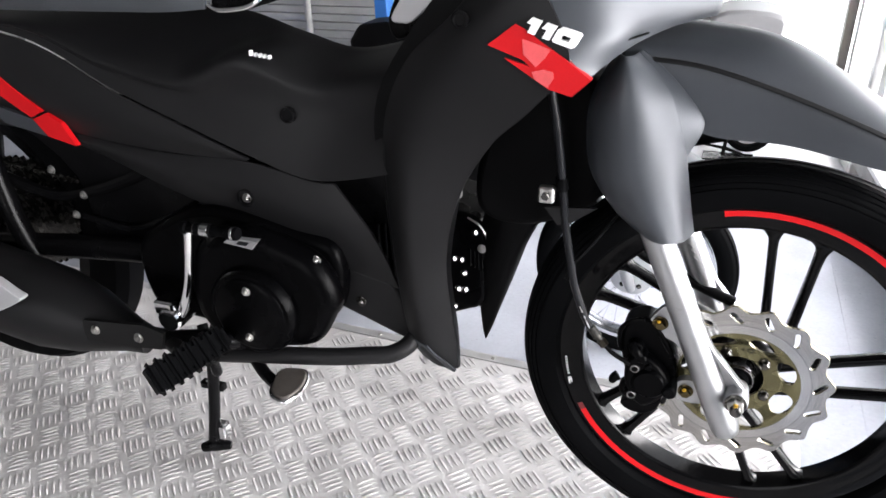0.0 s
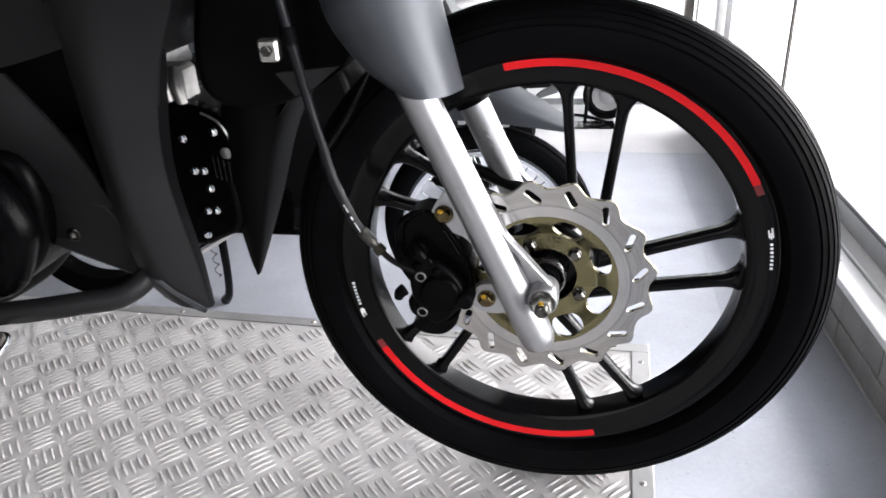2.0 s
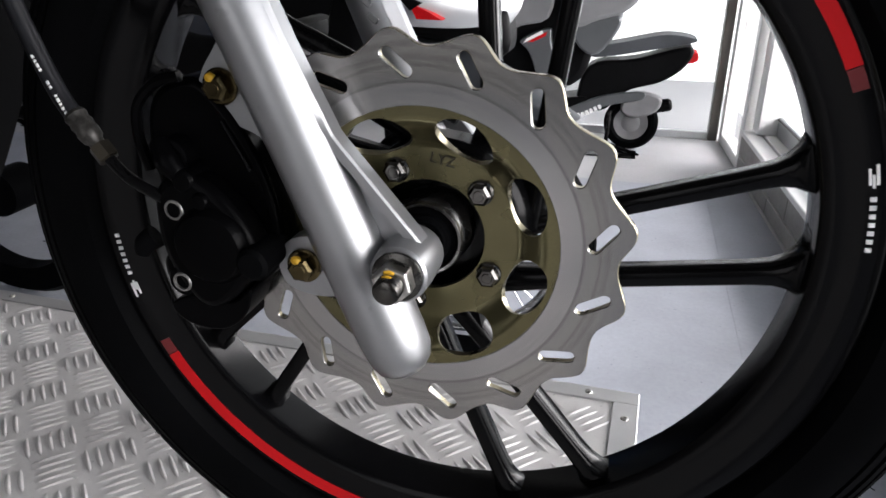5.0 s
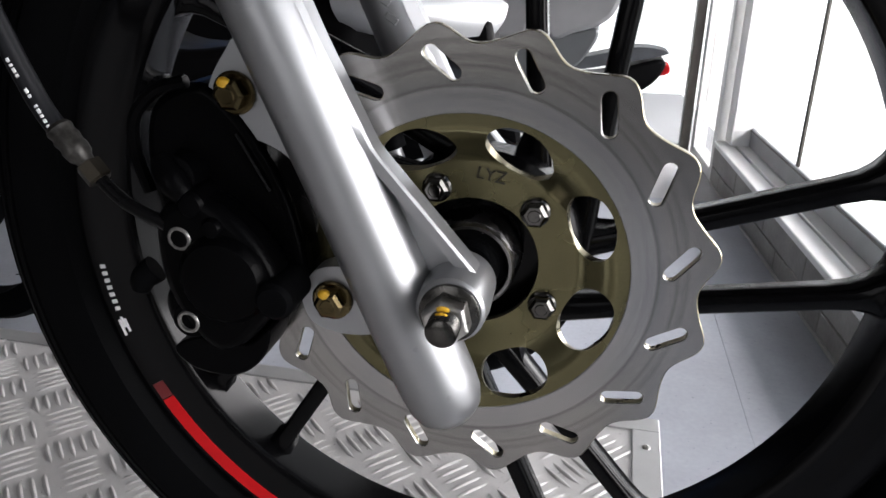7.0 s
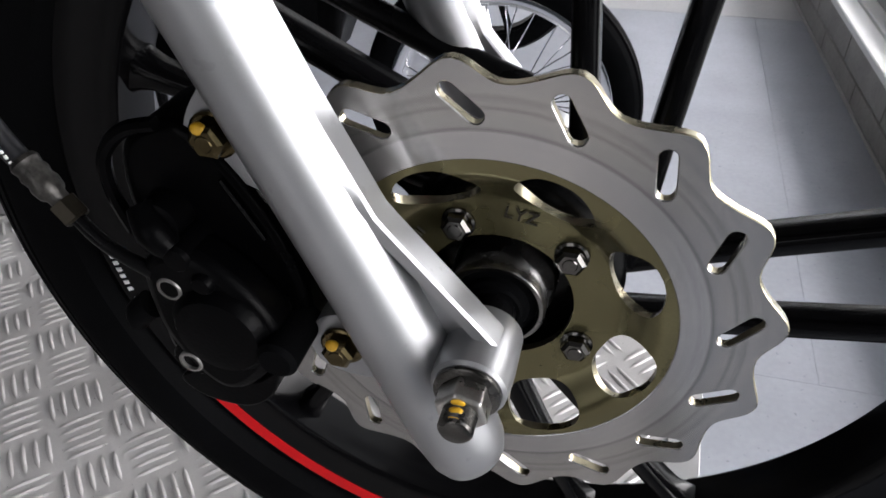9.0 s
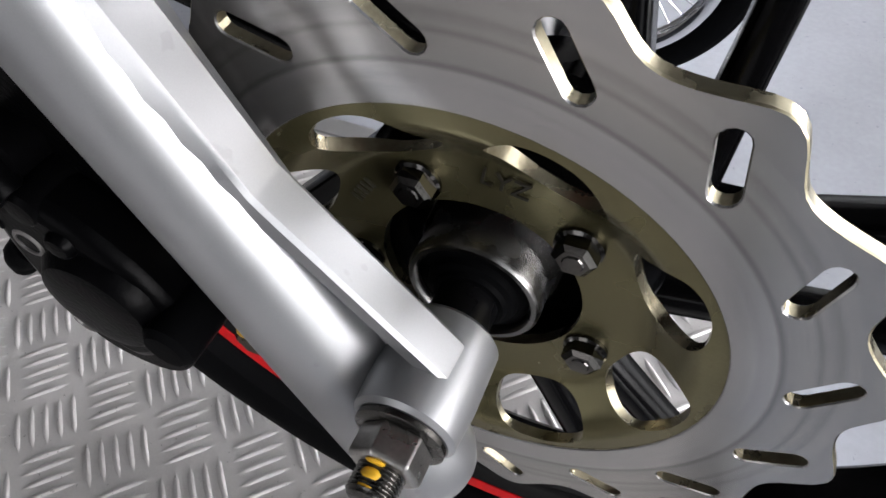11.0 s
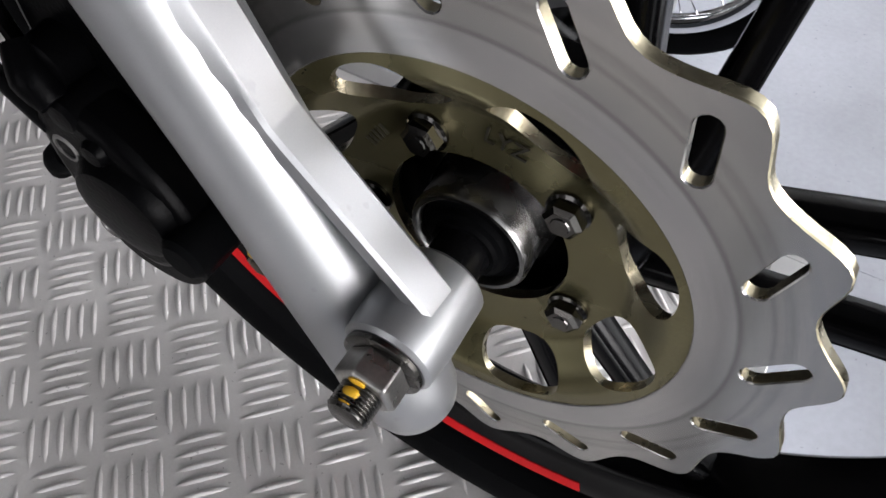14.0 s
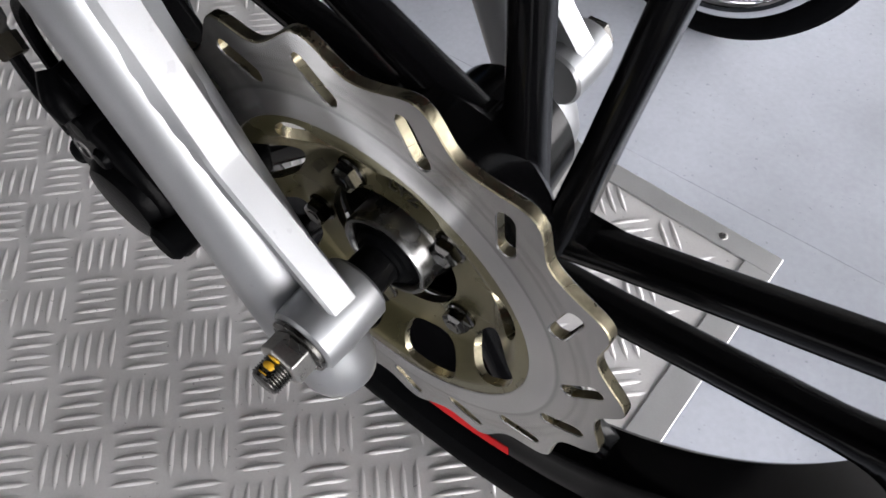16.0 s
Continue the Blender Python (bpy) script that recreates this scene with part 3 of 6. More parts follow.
# tyre with ribbed tread and sidewall steps
half = [(0.0215, 0.2258), (0.0250, 0.2268), (0.0290, 0.2300), (0.0312, 0.2315), (0.0318, 0.2345), (0.0335, 0.2420), (0.0345, 0.2500), (0.0345, 0.2570),
        (0.0340, 0.2600), (0.0316, 0.2606), (0.0314, 0.2622), (0.0335, 0.2628), (0.0318, 0.2675), (0.0300, 0.2680), (0.0295, 0.2694), (0.0312, 0.2702), (0.0288, 0.2743),
        (0.0272, 0.2742), (0.0262, 0.2756), (0.0278, 0.2764), (0.0244, 0.2798), (0.0232, 0.2790), (0.0220, 0.2801), (0.0230, 0.2814), (0.0186, 0.2838), (0.0178, 0.2826), (0.0166, 0.2834), (0.0170, 0.2848),
        (0.0120, 0.2866), (0.0112, 0.2850), (0.0100, 0.2854), (0.0098, 0.2872), (0.0030, 0.2880), (0.0022, 0.2855), (0.0, 0.2855)]
half = [(y, r if r < 0.235 else 0.235 + (r - 0.235) * 0.86) for y, r in half]
half = [(y * (0.88 + 0.07 * min(1, (r - 0.22) / 0.02)), r) for y, r in half]
prof = [(WY - y, r) for y, r in half] + [(WY + y, r) for y, r in reversed(half[:-1])] + [(WY + 0.014, 0.2240), (WY - 0.014, 0.2240)]
part("tyre", wheel_lathe(prof, 160, centre=TYRE), "rubber", front_wheel, "black rubber tyre with ribbed tread", angle=28)
# moulding hairs and wear bars on the tread
for i in range(22):
    a = 6.2831853 * i / 22 + 0.11
    for s in (-1, 1):
        bm = bmesh.new()
        y = WY + s * 0.0205
        p = Vector((TYRE[0] + 0.2712 * math.cos(a), y, TYRE[2] + 0.2712 * math.sin(a)))
        d = Vector((math.cos(a), s * 0.6, math.sin(a))).normalized()
        tube(bm, [p, p + d * 0.003, p + d * 0.006 + Vector((0.0006, 0, 0.0004))], 0.00035, 5, 2)
        part("tyre_hair", bm, "rubber", front_wheel)
# hub
hub = [(-0.0215, 0.0), (-0.0215, 0.0330), (-0.0300, 0.0335), (-0.0300, 0.0365), (-0.022, 0.0380), (-0.019, 0.046), (-0.014, 0.050), (0.003, 0.050), (0.008, 0.046), (0.016, 0.034), (0.045, 0.031), (0.045, 0.0)]
bm = bmesh.new()
lathe(bm, (0, 0.0515, AZ - 0.003), (0, 1, AZ - 0.003), hub, 64)
part("hub", bm, "wheel_black", front_wheel)
# twin spokes: straight bars that miss the axle, in pairs that spread towards the rim
PAIRS = [((radians(a), b), (radians(c), d)) for a, b, c, d in ((17.5, -0.0097, 8.3, -0.0363), (22.0, -0.0310, 10.5, -0.0480), (21.0, -0.0250, 8.0, -0.0390), (21.0, -0.0250, 8.0, -0.0390), (21.3, -0.0260, 5.5, -0.0320))]


SX, SY, SZ = -0.002, 0.0630, 0.2855


def spoke_mesh(turn, lean, miss):
    """One straight leg: flat face, chamfered edges, a flared foot at the rim."""
    bm = bmesh.new()
    a = turn + lean
    d, n = Vector((math.cos(a), 0, math.sin(a))), Vector((-math.sin(a), 0, math.cos(a)))
    end = math.sqrt(0.1975 ** 2 - miss ** 2)
    rows = []
    for s, w, h in ((0.012, 0.0075, 0.0100), (0.045, 0.0062, 0.0092), (0.075, 0.0054, 0.0086), (0.115, 0.0050, 0.0084), (end - 0.026, 0.0050, 0.0084), *((end + 0.003 - 0.022 * (1 - math.sin(q)), 0.0052 + 0.020 * (1 - math.cos(q)), 0.0086 + 0.0016 * q) for q in (0.2, 0.5, 0.8, 1.05, 1.25, 1.42, 1.57))):
        ch = min(w, h) * 0.34
        c = Vector((SX, SY - 0.0015, SZ)) + d * s + n * miss
        rows.append([bm.verts.new(c + n * u + Vector((0, v, 0))) for u, v in ((-w, -h + ch), (-w + ch, -h), (w - ch, -h), (w, -h + ch), (w, h - ch), (w - ch, h), (-w + ch, h), (-w, h - ch))])
    for p, q in zip(rows, rows[1:]):
        for i in range(8):
            bm.faces.new((p[i], p[(i + 1) % 8], q[(i + 1) % 8], q[i]))
    bm.faces.new(rows[0][::-1])
    bm.faces.new(rows[-1])
    return bm


def spoke_point(k, which, s, side=0.0):
    lean, miss = PAIRS[k % 5][which]
    a = k * 1.2566371 + lean
    return (SX + s * math.cos(a) - (miss + side) * math.sin(a), SZ + s * math.sin(a) + (miss + side) * math.cos(a))


for k in range(5):
    turn = k * 1.2566371
    for lean, miss in PAIRS[k]:
        part("spoke", spoke_mesh(turn, lean, miss), "wheel_black", front_wheel, angle=50)
    # rounded gusset where a leg meets the next pair
    bm = bmesh.new()
    p, q, r = Vector(spoke_point(k, 0, 0.070, 0.004)), Vector(spoke_point(k, 0, 0.034, 0.014)), Vector(spoke_point(k + 1, 1, 0.040, -0.004))
    curve = [p.lerp(q, u).lerp(q.lerp(r, u), u) for u in [i / 8 for i in range(9)]]
    back = [Vector(spoke_point(k + 1, 1, 0.0)), Vector(spoke_point(k, 0, 0.02))]
    slab(bm, [(v.x, v.y) for v in curve + back], SY - 0.0095, SY + 0.0065)
    bevelled(part("gusset", bm, "wheel_black", front_wheel, angle=50), 0.002, 2)


def rim_arc(r0, r1, a0, a1, n, lift, y_of):
    """A thin band on the rim's face between two angles in degrees."""
    bm = bmesh.new()
    rows = []
    for i in range(n + 1):
        a = radians(a0 + (a1 - a0) * i / n)
        rows.append([bm.verts.new((WX + r * math.cos(a), y_of(r) - l, WZ + r * math.sin(a))) for r, l in ((r0, 0), (r0, lift), ((r0 + r1) / 2, lift * 1.2), (r1, lift), (r1, 0))])
    for p, q in zip(rows, rows[1:]):
        for i in range(4):
            bm.faces.new((p[i], p[i + 1], q[i + 1], q[i]))
    bm.faces.new(rows[0])
    bm.faces.new(rows[-1][::-1])
    return bm


def rim_y(r):
    return WY - 1.17 * float(np.interp(r, [0.1945, 0.1972, 0.202, 0.209, 0.2125, 0.2205, 0.224], [0.0075, 0.0145, 0.0155, 0.0162, 0.0175, 0.0186, 0.0188]))


for a0, a1 in ((27.5, 101.5), (210.3, 284.5)):
    part("rim_stripe", rim_arc(0.2132, 0.2205, a0, a1, 60, 0.0007, rim_y), "red", front_wheel, "bright red reflective rim tape")
    # greyed end of the tape
    part("stripe_end", rim_arc(0.2134, 0.2203, a0 - 3.0, a0 - 0.15, 5, 0.0006, rim_y), "dark_red", front_wheel)
# maker's mark on the rim: an emblem of two wings and plain strokes
for mid in (7.0, 190.5):
    for i in range(7):
        a = mid + 3.0 - i * 1.16
        part("rim_mark", rim_arc(0.2156, 0.2184, a, a + 0.62, 2, 0.0005, rim_y), "white_print", front_wheel)
    for r0, r1, b0, b1 in ((0.2150, 0.2162, 5.2, 7.4), (0.2166, 0.2178, 4.8, 6.6), (0.2182, 0.2196, 5.2, 7.9)):
        part("rim_mark", rim_arc(r0, r1, mid + b0, mid + b1, 3, 0.0005, rim_y), "white_print", front_wheel)

# brake rotor: wave edge, slanted slots
S3 = radians(75)
outline = []
N_WAVE = 16
for i in range(N_WAVE * 14):
    a = 6.2831853 * i / (N_WAVE * 14)
    w = math.cos(N_WAVE * (a - S3 - radians(1.5)))
    r = 0.1036 + 0.0042 * (w + 0.12 * math.cos(2 * N_WAVE * (a - S3)))
    outline.append((r * math.cos(a), AZ + r * math.sin(a)))
slots = []
for k in range(16):
    a = S3 - (k - 3) * 6.2831853 / 16
    cx, cz = 0.0922 * math.cos(a), AZ + 0.0922 * math.sin(a)
    t_ = a + radians(43)
    ux, uz = math.cos(t_), math.sin(t_)
    hl, hw = 0.0064, 0.0031
    loop = []
    for e, base in ((1, 0), (-1, math.pi)):
        for q in range(7):
            g = base - math.pi / 2 + math.pi * q / 6
            l, w = e * hl + hw * math.cos(g), hw * math.sin(g)
            loop.append((cx + ux * l - uz * w, cz + uz * l + ux * w))
    slots.append(loop)
bm = bmesh.new()
slab(bm, outline, 0.0, 0.0042, slots + [[(x, AZ + z) for x, z in ring(0.0712, 96)]])
rotor = on_axle(part("brake_disc", bm, "rotor", bike, "ground steel wave brake disc with slanted slots", angle=30))
rotor.data.materials.append(M["edge_gold"])
for p in rotor.data.polygons:
    if abs(p.normal.y) < 0.5:
        p.material_index = 1
bevelled(rotor, 0.0004, 1, 50)


def carrier_mesh():
    """Dished olive centre: eight leaf-shaped windows between its arms."""
    bm = bmesh.new()
    r1, r2, nr, nc = 0.0478, 0.0685, 22, 10
    radii = [0.0310, 0.034, 0.0385, 0.043, 0.046] + [r1 + (r2 - r1) * (0.5 - 0.5 * math.cos(math.pi * i / nr)) for i in range(nr + 1)] + [0.0698, 0.0712]
    seats = {}

    def h(r):
        if r <= r1 or r >= r2:
            return 0.0
        u = (r - r1) / (r2 - r1)
        return radians(15.8) * (4 * u * (1 - u)) ** 0.42 * (1.10 - 0.22 * u)

    def y(r):
        u = min(1, max(0, (r - 0.047) / 0.019))
        return 0.0125 - 0.0120 * u * u * (3 - 2 * u)

    def v(r, a):
        key = (round(r, 6), round(math.cos(a), 6), round(math.sin(a), 6))
        if key not in seats:
            seats[key] = bm.verts.new((r * math.cos(a), y(r), AZ + r * math.sin(a)))
        return seats[key]

    for k in range(8):
        mid = radians(23.5) + k * math.pi / 4
        for ra, rb in zip(radii, radii[1:]):
            for c in range(nc):
                q = []
                for r, cc in ((ra, c), (ra, c + 1), (rb, c + 1), (rb, c)):
                    lean = radians(5) * (r - 0.058) / 0.02
                    lo, hi = mid + lean + h(r), mid + lean + math.pi / 4 - h(r)
                    q.append(v(r, lo + (hi - lo) * cc / nc))
                if len(set(q)) > 2:
                    u = list(dict.fromkeys(q))
                    try:
                        bm.faces.new(u)
                    except ValueError:
                        pass
    bmesh.ops.recalc_face_normals(bm, faces=bm.faces)
    bmesh.ops.solidify(bm, geom=bm.faces[:], thickness=-0.0038)
    return bm


carrier = on_axle(part("carrier", carrier_mesh(), "olive_zinc", rotor, "olive passivated steel centre with leaf-shaped windows", angle=45))
carrier.location = (0, 0, 0)
carrier.data.materials.append(M["edge_gold"])
for p in carrier.data.polygons:
    if abs(p.normal.y) < 0.4:
        p.material_index = 1
for k in range(5):
    a = radians(43) + k * 1.2566371
    b = part("disc_bolt", bolt_mesh((0.0385 * math.cos(a), 0.0125, 0.0385 * math.sin(a)), (0, -1, 0), 0.0105, 0.0050, 0.0068), "bolt_dark", rotor, "dark plated flange bolt", angle=20)
# stamped letters on the centre, and a stamped date code
a = radians(79)
bm = text_mesh("LYZ", 0.0078, 0.0003)
bmesh.ops.transform(bm, matrix=Matrix.Translation((0.0425 * math.cos(a), 0.0118, 0.0425 * math.sin(a))) @ Matrix.Rotation(a - math.pi / 2, 4, (0, -1, 0)) @ Matrix.Rotation(math.pi / 2, 4, "X"), verts=bm.verts)
part("stamped_letters", bm, "stamp_dark", rotor)
for i in range(5):
    a = radians(138 + i * 3.0)
    bm = bmesh.new()
    rod(bm, (0.0405 * math.cos(a), 0.0124, 0.0405 * math.sin(a)), (0.0445 * math.cos(a), 0.0124, 0.0445 * math.sin(a)), 0.0005, n=6)
    part("stamped_stroke", bm, "stamp_dark", rotor)
# bearing seat, seal and spacer between hub and fork
bm = bmesh.new()
lathe(bm, (0, 0.0325, AZ), (0, -1, AZ), [(0, 0.0225), (0.0120, 0.0218), (0.0150, 0.0205), (0.0250, 0.0205), (0.0265, 0.0196), (0.0265, 0.0182), (0.0252, 0.0172), (0.0200, 0.0168), (0.0, 0.0165)], 64, True)
part("bearing_seat", bm, "bearing_steel", front_wheel, "turned steel bearing seat")
bm = bmesh.new()
lathe(bm, (0, 0.0115, AZ), (0, -1, AZ), [(0, 0), (0, 0.0170), (0.0030, 0.0168), (0.0038, 0.0140), (0.0058, 0.0132), (0.0066, 0.0115), (0.0080, 0.0108), (0.0080, 0)], 40)
part("dust_seal", bm, "rubber", front_wheel)
bm = bmesh.new()
rod(bm, (0, 0.012, AZ), (0, -0.0125, AZ), 0.0092, n=32)
part("axle_spacer", bm, "gloss_black", front_wheel, "black turned axle spacer")

# fork legs
RAKE = 0.431           # run back for each metre up
def fork_x(z):
    return -RAKE * (z - 0.2346)


def fork_leg(y, side):
    """Cast lower leg with its axle boss, front flange and web. side: -1 towards the camera, 1 away."""
    bm = bmesh.new()
    tip, top = Vector((fork_x(0.2345), y, 0.2345)), Vector((fork_x(0.56), y, 0.56))
    h = (top - tip).length
    lathe(bm, tip, top, [(0, 0), (0.0006, 0.006), (0.0022, 0.0105), (0.006, 0.0146), (0.012, 0.0168), (0.022, 0.0177), (0.04, 0.0178), (0.07, 0.0174), (0.12, 0.0166), (0.18, 0.0162), (h, 0.0164), (h, 0)], 48)
    leg = part("fork_leg", bm, "fork_silver", bike, "silver painted cast fork leg", angle=40)
    if side > 0:
        # seal collar and bare tube above the far slider, with cast marks below it
        way = (top - tip).normalized()
        c = Vector((fork_x(0.440), y, 0.440))
        bm = bmesh.new()
        lathe(bm, c, c + way, [(0, 0.0160), (0, 0.0200), (0.016, 0.0208), (0.030, 0.0205), (0.036, 0.0180), (0.050, 0.0180), (0.052, 0.0195), (0.110, 0.0195)], 32)
        part("seal_collar", bm, "rubber", leg)
        for q in (0.394, 0.404, 0.412):
            bm = bmesh.new()
            box(bm, (-0.004, -0.0008, -0.0022), (0.004, 0.0008, 0.0022), 0.0006, 1, Matrix.Translation((fork_x(q) + 0.002, y - 0.0168, q)) @ Matrix.Rotation(radians(35), 4, "Y"))
            part("cast_mark", bm, "fork_silver", leg, smooth=False)
    # axle boss
    bm = bmesh.new()
    lathe(bm, (0, y + side * 0.0165, AZ), (0, y - side * 1, AZ), [(0, 0), (0, 0.0128), (0.0012, 0.0142), (0.012, 0.0150), (0.0300, 0.0146), (0.0315, 0.0132), (0.0315, 0)], 40)
    part("axle_boss", bm, "fork_silver", leg)
    # flange along the front of the leg, running down to the boss
    bm = bmesh.new()
    knots = [(fork_x(0.55) + 0.0176, 0.55), (fork_x(0.40) + 0.0180, 0.40), (-0.0335, 0.3590), (-0.0300, 0.3545), (0.0070, 0.3112), (0.0105, 0.3062), (0.0130, 0.3010), (0.0140, 0.2950)]
    way = [Vector((x0 + (x1 - x0) * i / 4, 0, z0 + (z1 - z0) * i / 4)) for (x0, z0), (x1, z1) in zip(knots, knots[1:]) for i in range(4)] + [Vector((0.0140, 0, 0.2950))]
    rows = []
    for i, p in enumerate(way):
        d = (way[min(i + 1, len(way) - 1)] - way[max(i - 1, 0)]).normalized()
        nrm = Vector((d.z, 0, -d.x))
        nrm = nrm if nrm.x < 0 else -nrm
        u = i / (len(way) - 1)
        y0, y1 = y + side * 0.0058, y - side * 0.0068
        w_ = min(1.0, max(0.0, (p.z - 0.352) / 0.045))
        t_, s_ = 0.0052 + 0.0008 * w_, 0.0065 * w_
        rows.append([bm.verts.new(q) for q in (p + nrm * 0.001 + Vector((0, y0, 0)), p + Vector((0, y0 - side * 0.0012, 0)), p + Vector((0, y1 + side * 0.0012, 0)), p + nrm * 0.001 + Vector((0, y1, 0)), p + nrm * t_ + Vector((0, y1 - side * s_, 0)), p + nrm * t_ + Vector((0, y0 + side * s_, 0)))])
    for p, q in zip(rows, rows[1:]):
        for i in range(6):
            bm.faces.new((p[i], p[(i + 1) % 6], q[(i + 1) % 6], q[i]))
    bm.faces.new(rows[0][::-1])
    bm.faces.new(rows[-1])
    part("front_flange", bm, "fork_silver", leg, angle=25)
    # thin web behind the pocket
    bm = bmesh.new()
    web = [(-0.052, 0.385), (-0.0420, 0.3690), (-0.0340, 0.3540), (-0.0185, 0.3362), (-0.0040, 0.3192), (0.0050, 0.3075), (0.0090, 0.2930), (-0.0060, 0.2760), (-0.0220, 0.2900), (-0.0400, 0.3350)]
    slab(bm, web, *sorted((y - side * 0.0005, y - side * 0.0060)))
    part("web", bm, "fork_silver", leg)
    return leg


FORK_Y = -0.0235
leg = fork_leg(FORK_Y, -1)
far_leg = fork_leg(2 * WY - FORK_Y, 1)
# axle nut with its washer, thread and paint mark
bm = bmesh.new()
lathe(bm, (0, -0.0400, AZ), (0, -1, AZ), [(0, 0), (0, 0.0118), (0.0004, 0.0124), (0.0018, 0.0124), (0.0022, 0.0118), (0.0022, 0)], 40)
part("washer", bm, "dark_steel", leg)
bm = bmesh.new()
hexagon(bm, (0, -0.0422, AZ), (0, -0.0515, AZ), 0.0172, 0.0010)
bmesh.ops.rotate(bm, cent=(0, 0, AZ), matrix=Matrix.Rotation(radians(17), 3, "Y"), verts=bm.verts)
bevelled(part("axle_nut", bm, "steel", leg, "plated hexagon axle nut with yellow paint mark", smooth=False), 0.0005, 2, 30)
bm = bmesh.new()
prof = [(0, 0)]
for i in range(8):
    prof += [(0.0011 * i, 0.0058), (0.0011 * i + 0.00045, 0.0064), (0.0011 * i + 0.0009, 0.0058)]
prof += [(0.0092, 0.0056), (0.0098, 0.0046), (0.0098, 0)]
lathe(bm, (0, -0.0500, AZ), (0, -1, AZ), prof, 24)
part("axle_thread", bm, "dark_steel", leg)
bm = bmesh.new()
for dy, dz, sx, sz, sy in ((-0.0518, 0.0066, 0.0028, 0.0016, 0.0006), (-0.0545, 0.0058, 0.0026, 0.0008, 0.0016), (-0.0575, 0.0052, 0.0022, 0.0008, 0.0014)):
    bmesh.ops.create_icosphere(bm, subdivisions=2, radius=1, matrix=Matrix.LocRotScale((-0.0005, dy, AZ + dz), None, (sx, sy, sz)))
part("paint_mark", bm, "yellow_paint", leg)
bm = bmesh.new()
hexagon(bm, (0, 2 * WY + 0.0400, AZ), (0, 2 * WY + 0.0490, AZ), 0.0165, 0.001)
part("axle_head", bm, "dark_steel", far_leg)

# caliper bracket lugs and bolts on the near leg
bm = bmesh.new()
slab(bm, smooth2([(-0.108, 0.374), (-0.100, 0.390), (-0.088, 0.398), (-0.066, 0.362), (-0.062, 0.338), (-0.078, 0.352), (-0.100, 0.361)], 5), -0.0155, -0.0075)
part("caliper_lug", bm, "fork_silver", leg, angle=50)
bm = bmesh.new()
slab(bm, smooth2([(-0.071, 0.287), (-0.064, 0.300), (-0.048, 0.302), (-0.030, 0.290), (-0.026, 0.276), (-0.048, 0.270), (-0.066, 0.274)], 5), -0.0195, -0.008)
part("caliper_lug", bm, "fork_silver", leg, angle=50)
for x, y, z in ((-0.0955, -0.0160, 0.3755), (-0.0565, -0.0200, 0.2870)):
    part("caliper_bolt", bolt_mesh((x, y, z), (0, -1, 0), 0.0118, 0.0062, 0.0092), "zinc_gold", leg, "gold zinc flange bolt with yellow paint dot", angle=20)
    bm = bmesh.new()
    bmesh.ops.create_icosphere(bm, subdivisions=2, radius=1, matrix=Matrix.LocRotScale((x - 0.0015, y - 0.0062, z + 0.0050), None, (0.0030, 0.0022, 0.0026)))
    part("paint_mark", bm, "yellow_paint", leg)

# brake caliper
bm = bmesh.new()
body = smooth2([(-0.130, 0.372), (-0.108, 0.382), (-0.090, 0.368), (-0.072, 0.336), (-0.066, 0.302), (-0.074, 0.280), (-0.100, 0.262), (-0.113, 0.270), (-0.121, 0.284), (-0.130, 0.312), (-0.136, 0.345)], 5)
slab(bm, body, -0.026, 0.010)
caliper = bevelled(part("brake_caliper", bm, "cast_black", bike, "black cast single-piston brake caliper", angle=50), 0.004, 3)
bm = bmesh.new()
slab(bm, smooth2([(-0.124, 0.330), (-0.104, 0.338), (-0.082, 0.322), (-0.072, 0.298), (-0.086, 0.274), (-0.102, 0.265), (-0.116, 0.276), (-0.126, 0.300)], 5), -0.043, -0.024)
bevelled(part("caliper_face", bm, "cast_black", caliper, angle=50), 0.005, 3)
bm = bmesh.new()
lathe(bm, (-0.096, -0.040, 0.302), (-0.096, -1, 0.302), [(0, 0.021), (0.004, 0.0205), (0.0075, 0.0175), (0.0085, 0.012), (0.0080, 0)], 32)
part("piston_housing", bm, "cast_black", caliper)
for x, z, r in ((-0.1146, 0.3193, 0.0054), (-0.1157, 0.2794, 0.0054)):
    bm = bmesh.new()
    lathe(bm, (x, -0.018, z), (x, -1, z), [(0, 0), (0, 0.0105), (0.018, 0.0092), (0.0230, 0.0088), (0.0240, 0.0078), (0.0240, 0)], 24)
    part("pin_boss", bm, "cast_black", caliper)
    bm = bmesh.new()
    lathe(bm, (x, -0.038, z), (x, -1, z), [(0, 0), (0, r), (0.0050, r), (0.0056, r - 0.0005), (0.0056, 0.0040), (0.0022, 0.0038), (0.0022, 0)], 24)
    part("slide_pin", bm, "dull_alloy", caliper, "bright socket-headed pin", angle=30)
bm = bmesh.new()
rod(bm, (-0.0715, -0.050, 0.2965), (-0.0715, -0.020, 0.2965), 0.0085, n=24, ch=0.002)
part("pin_boot", bm, "rubber", caliper)
bm = bmesh.new()
tube(bm, [(-0.134, -0.034, 0.300), (-0.139, -0.036, 0.296), (-0.141, -0.037, 0.290)], [0.0065, 0.006, 0.004], 12, 4)
part("bleed_nipple", bm, "rubber", caliper)
bm = bmesh.new()
tube(bm, [(-0.122, -0.036, 0.352), (-0.116, -0.040, 0.344), (-0.110, -0.041, 0.338)], [0.005, 0.007, 0.005], 12, 4)
part("casting_rib", bm, "cast_black", caliper)
bm = bmesh.new()
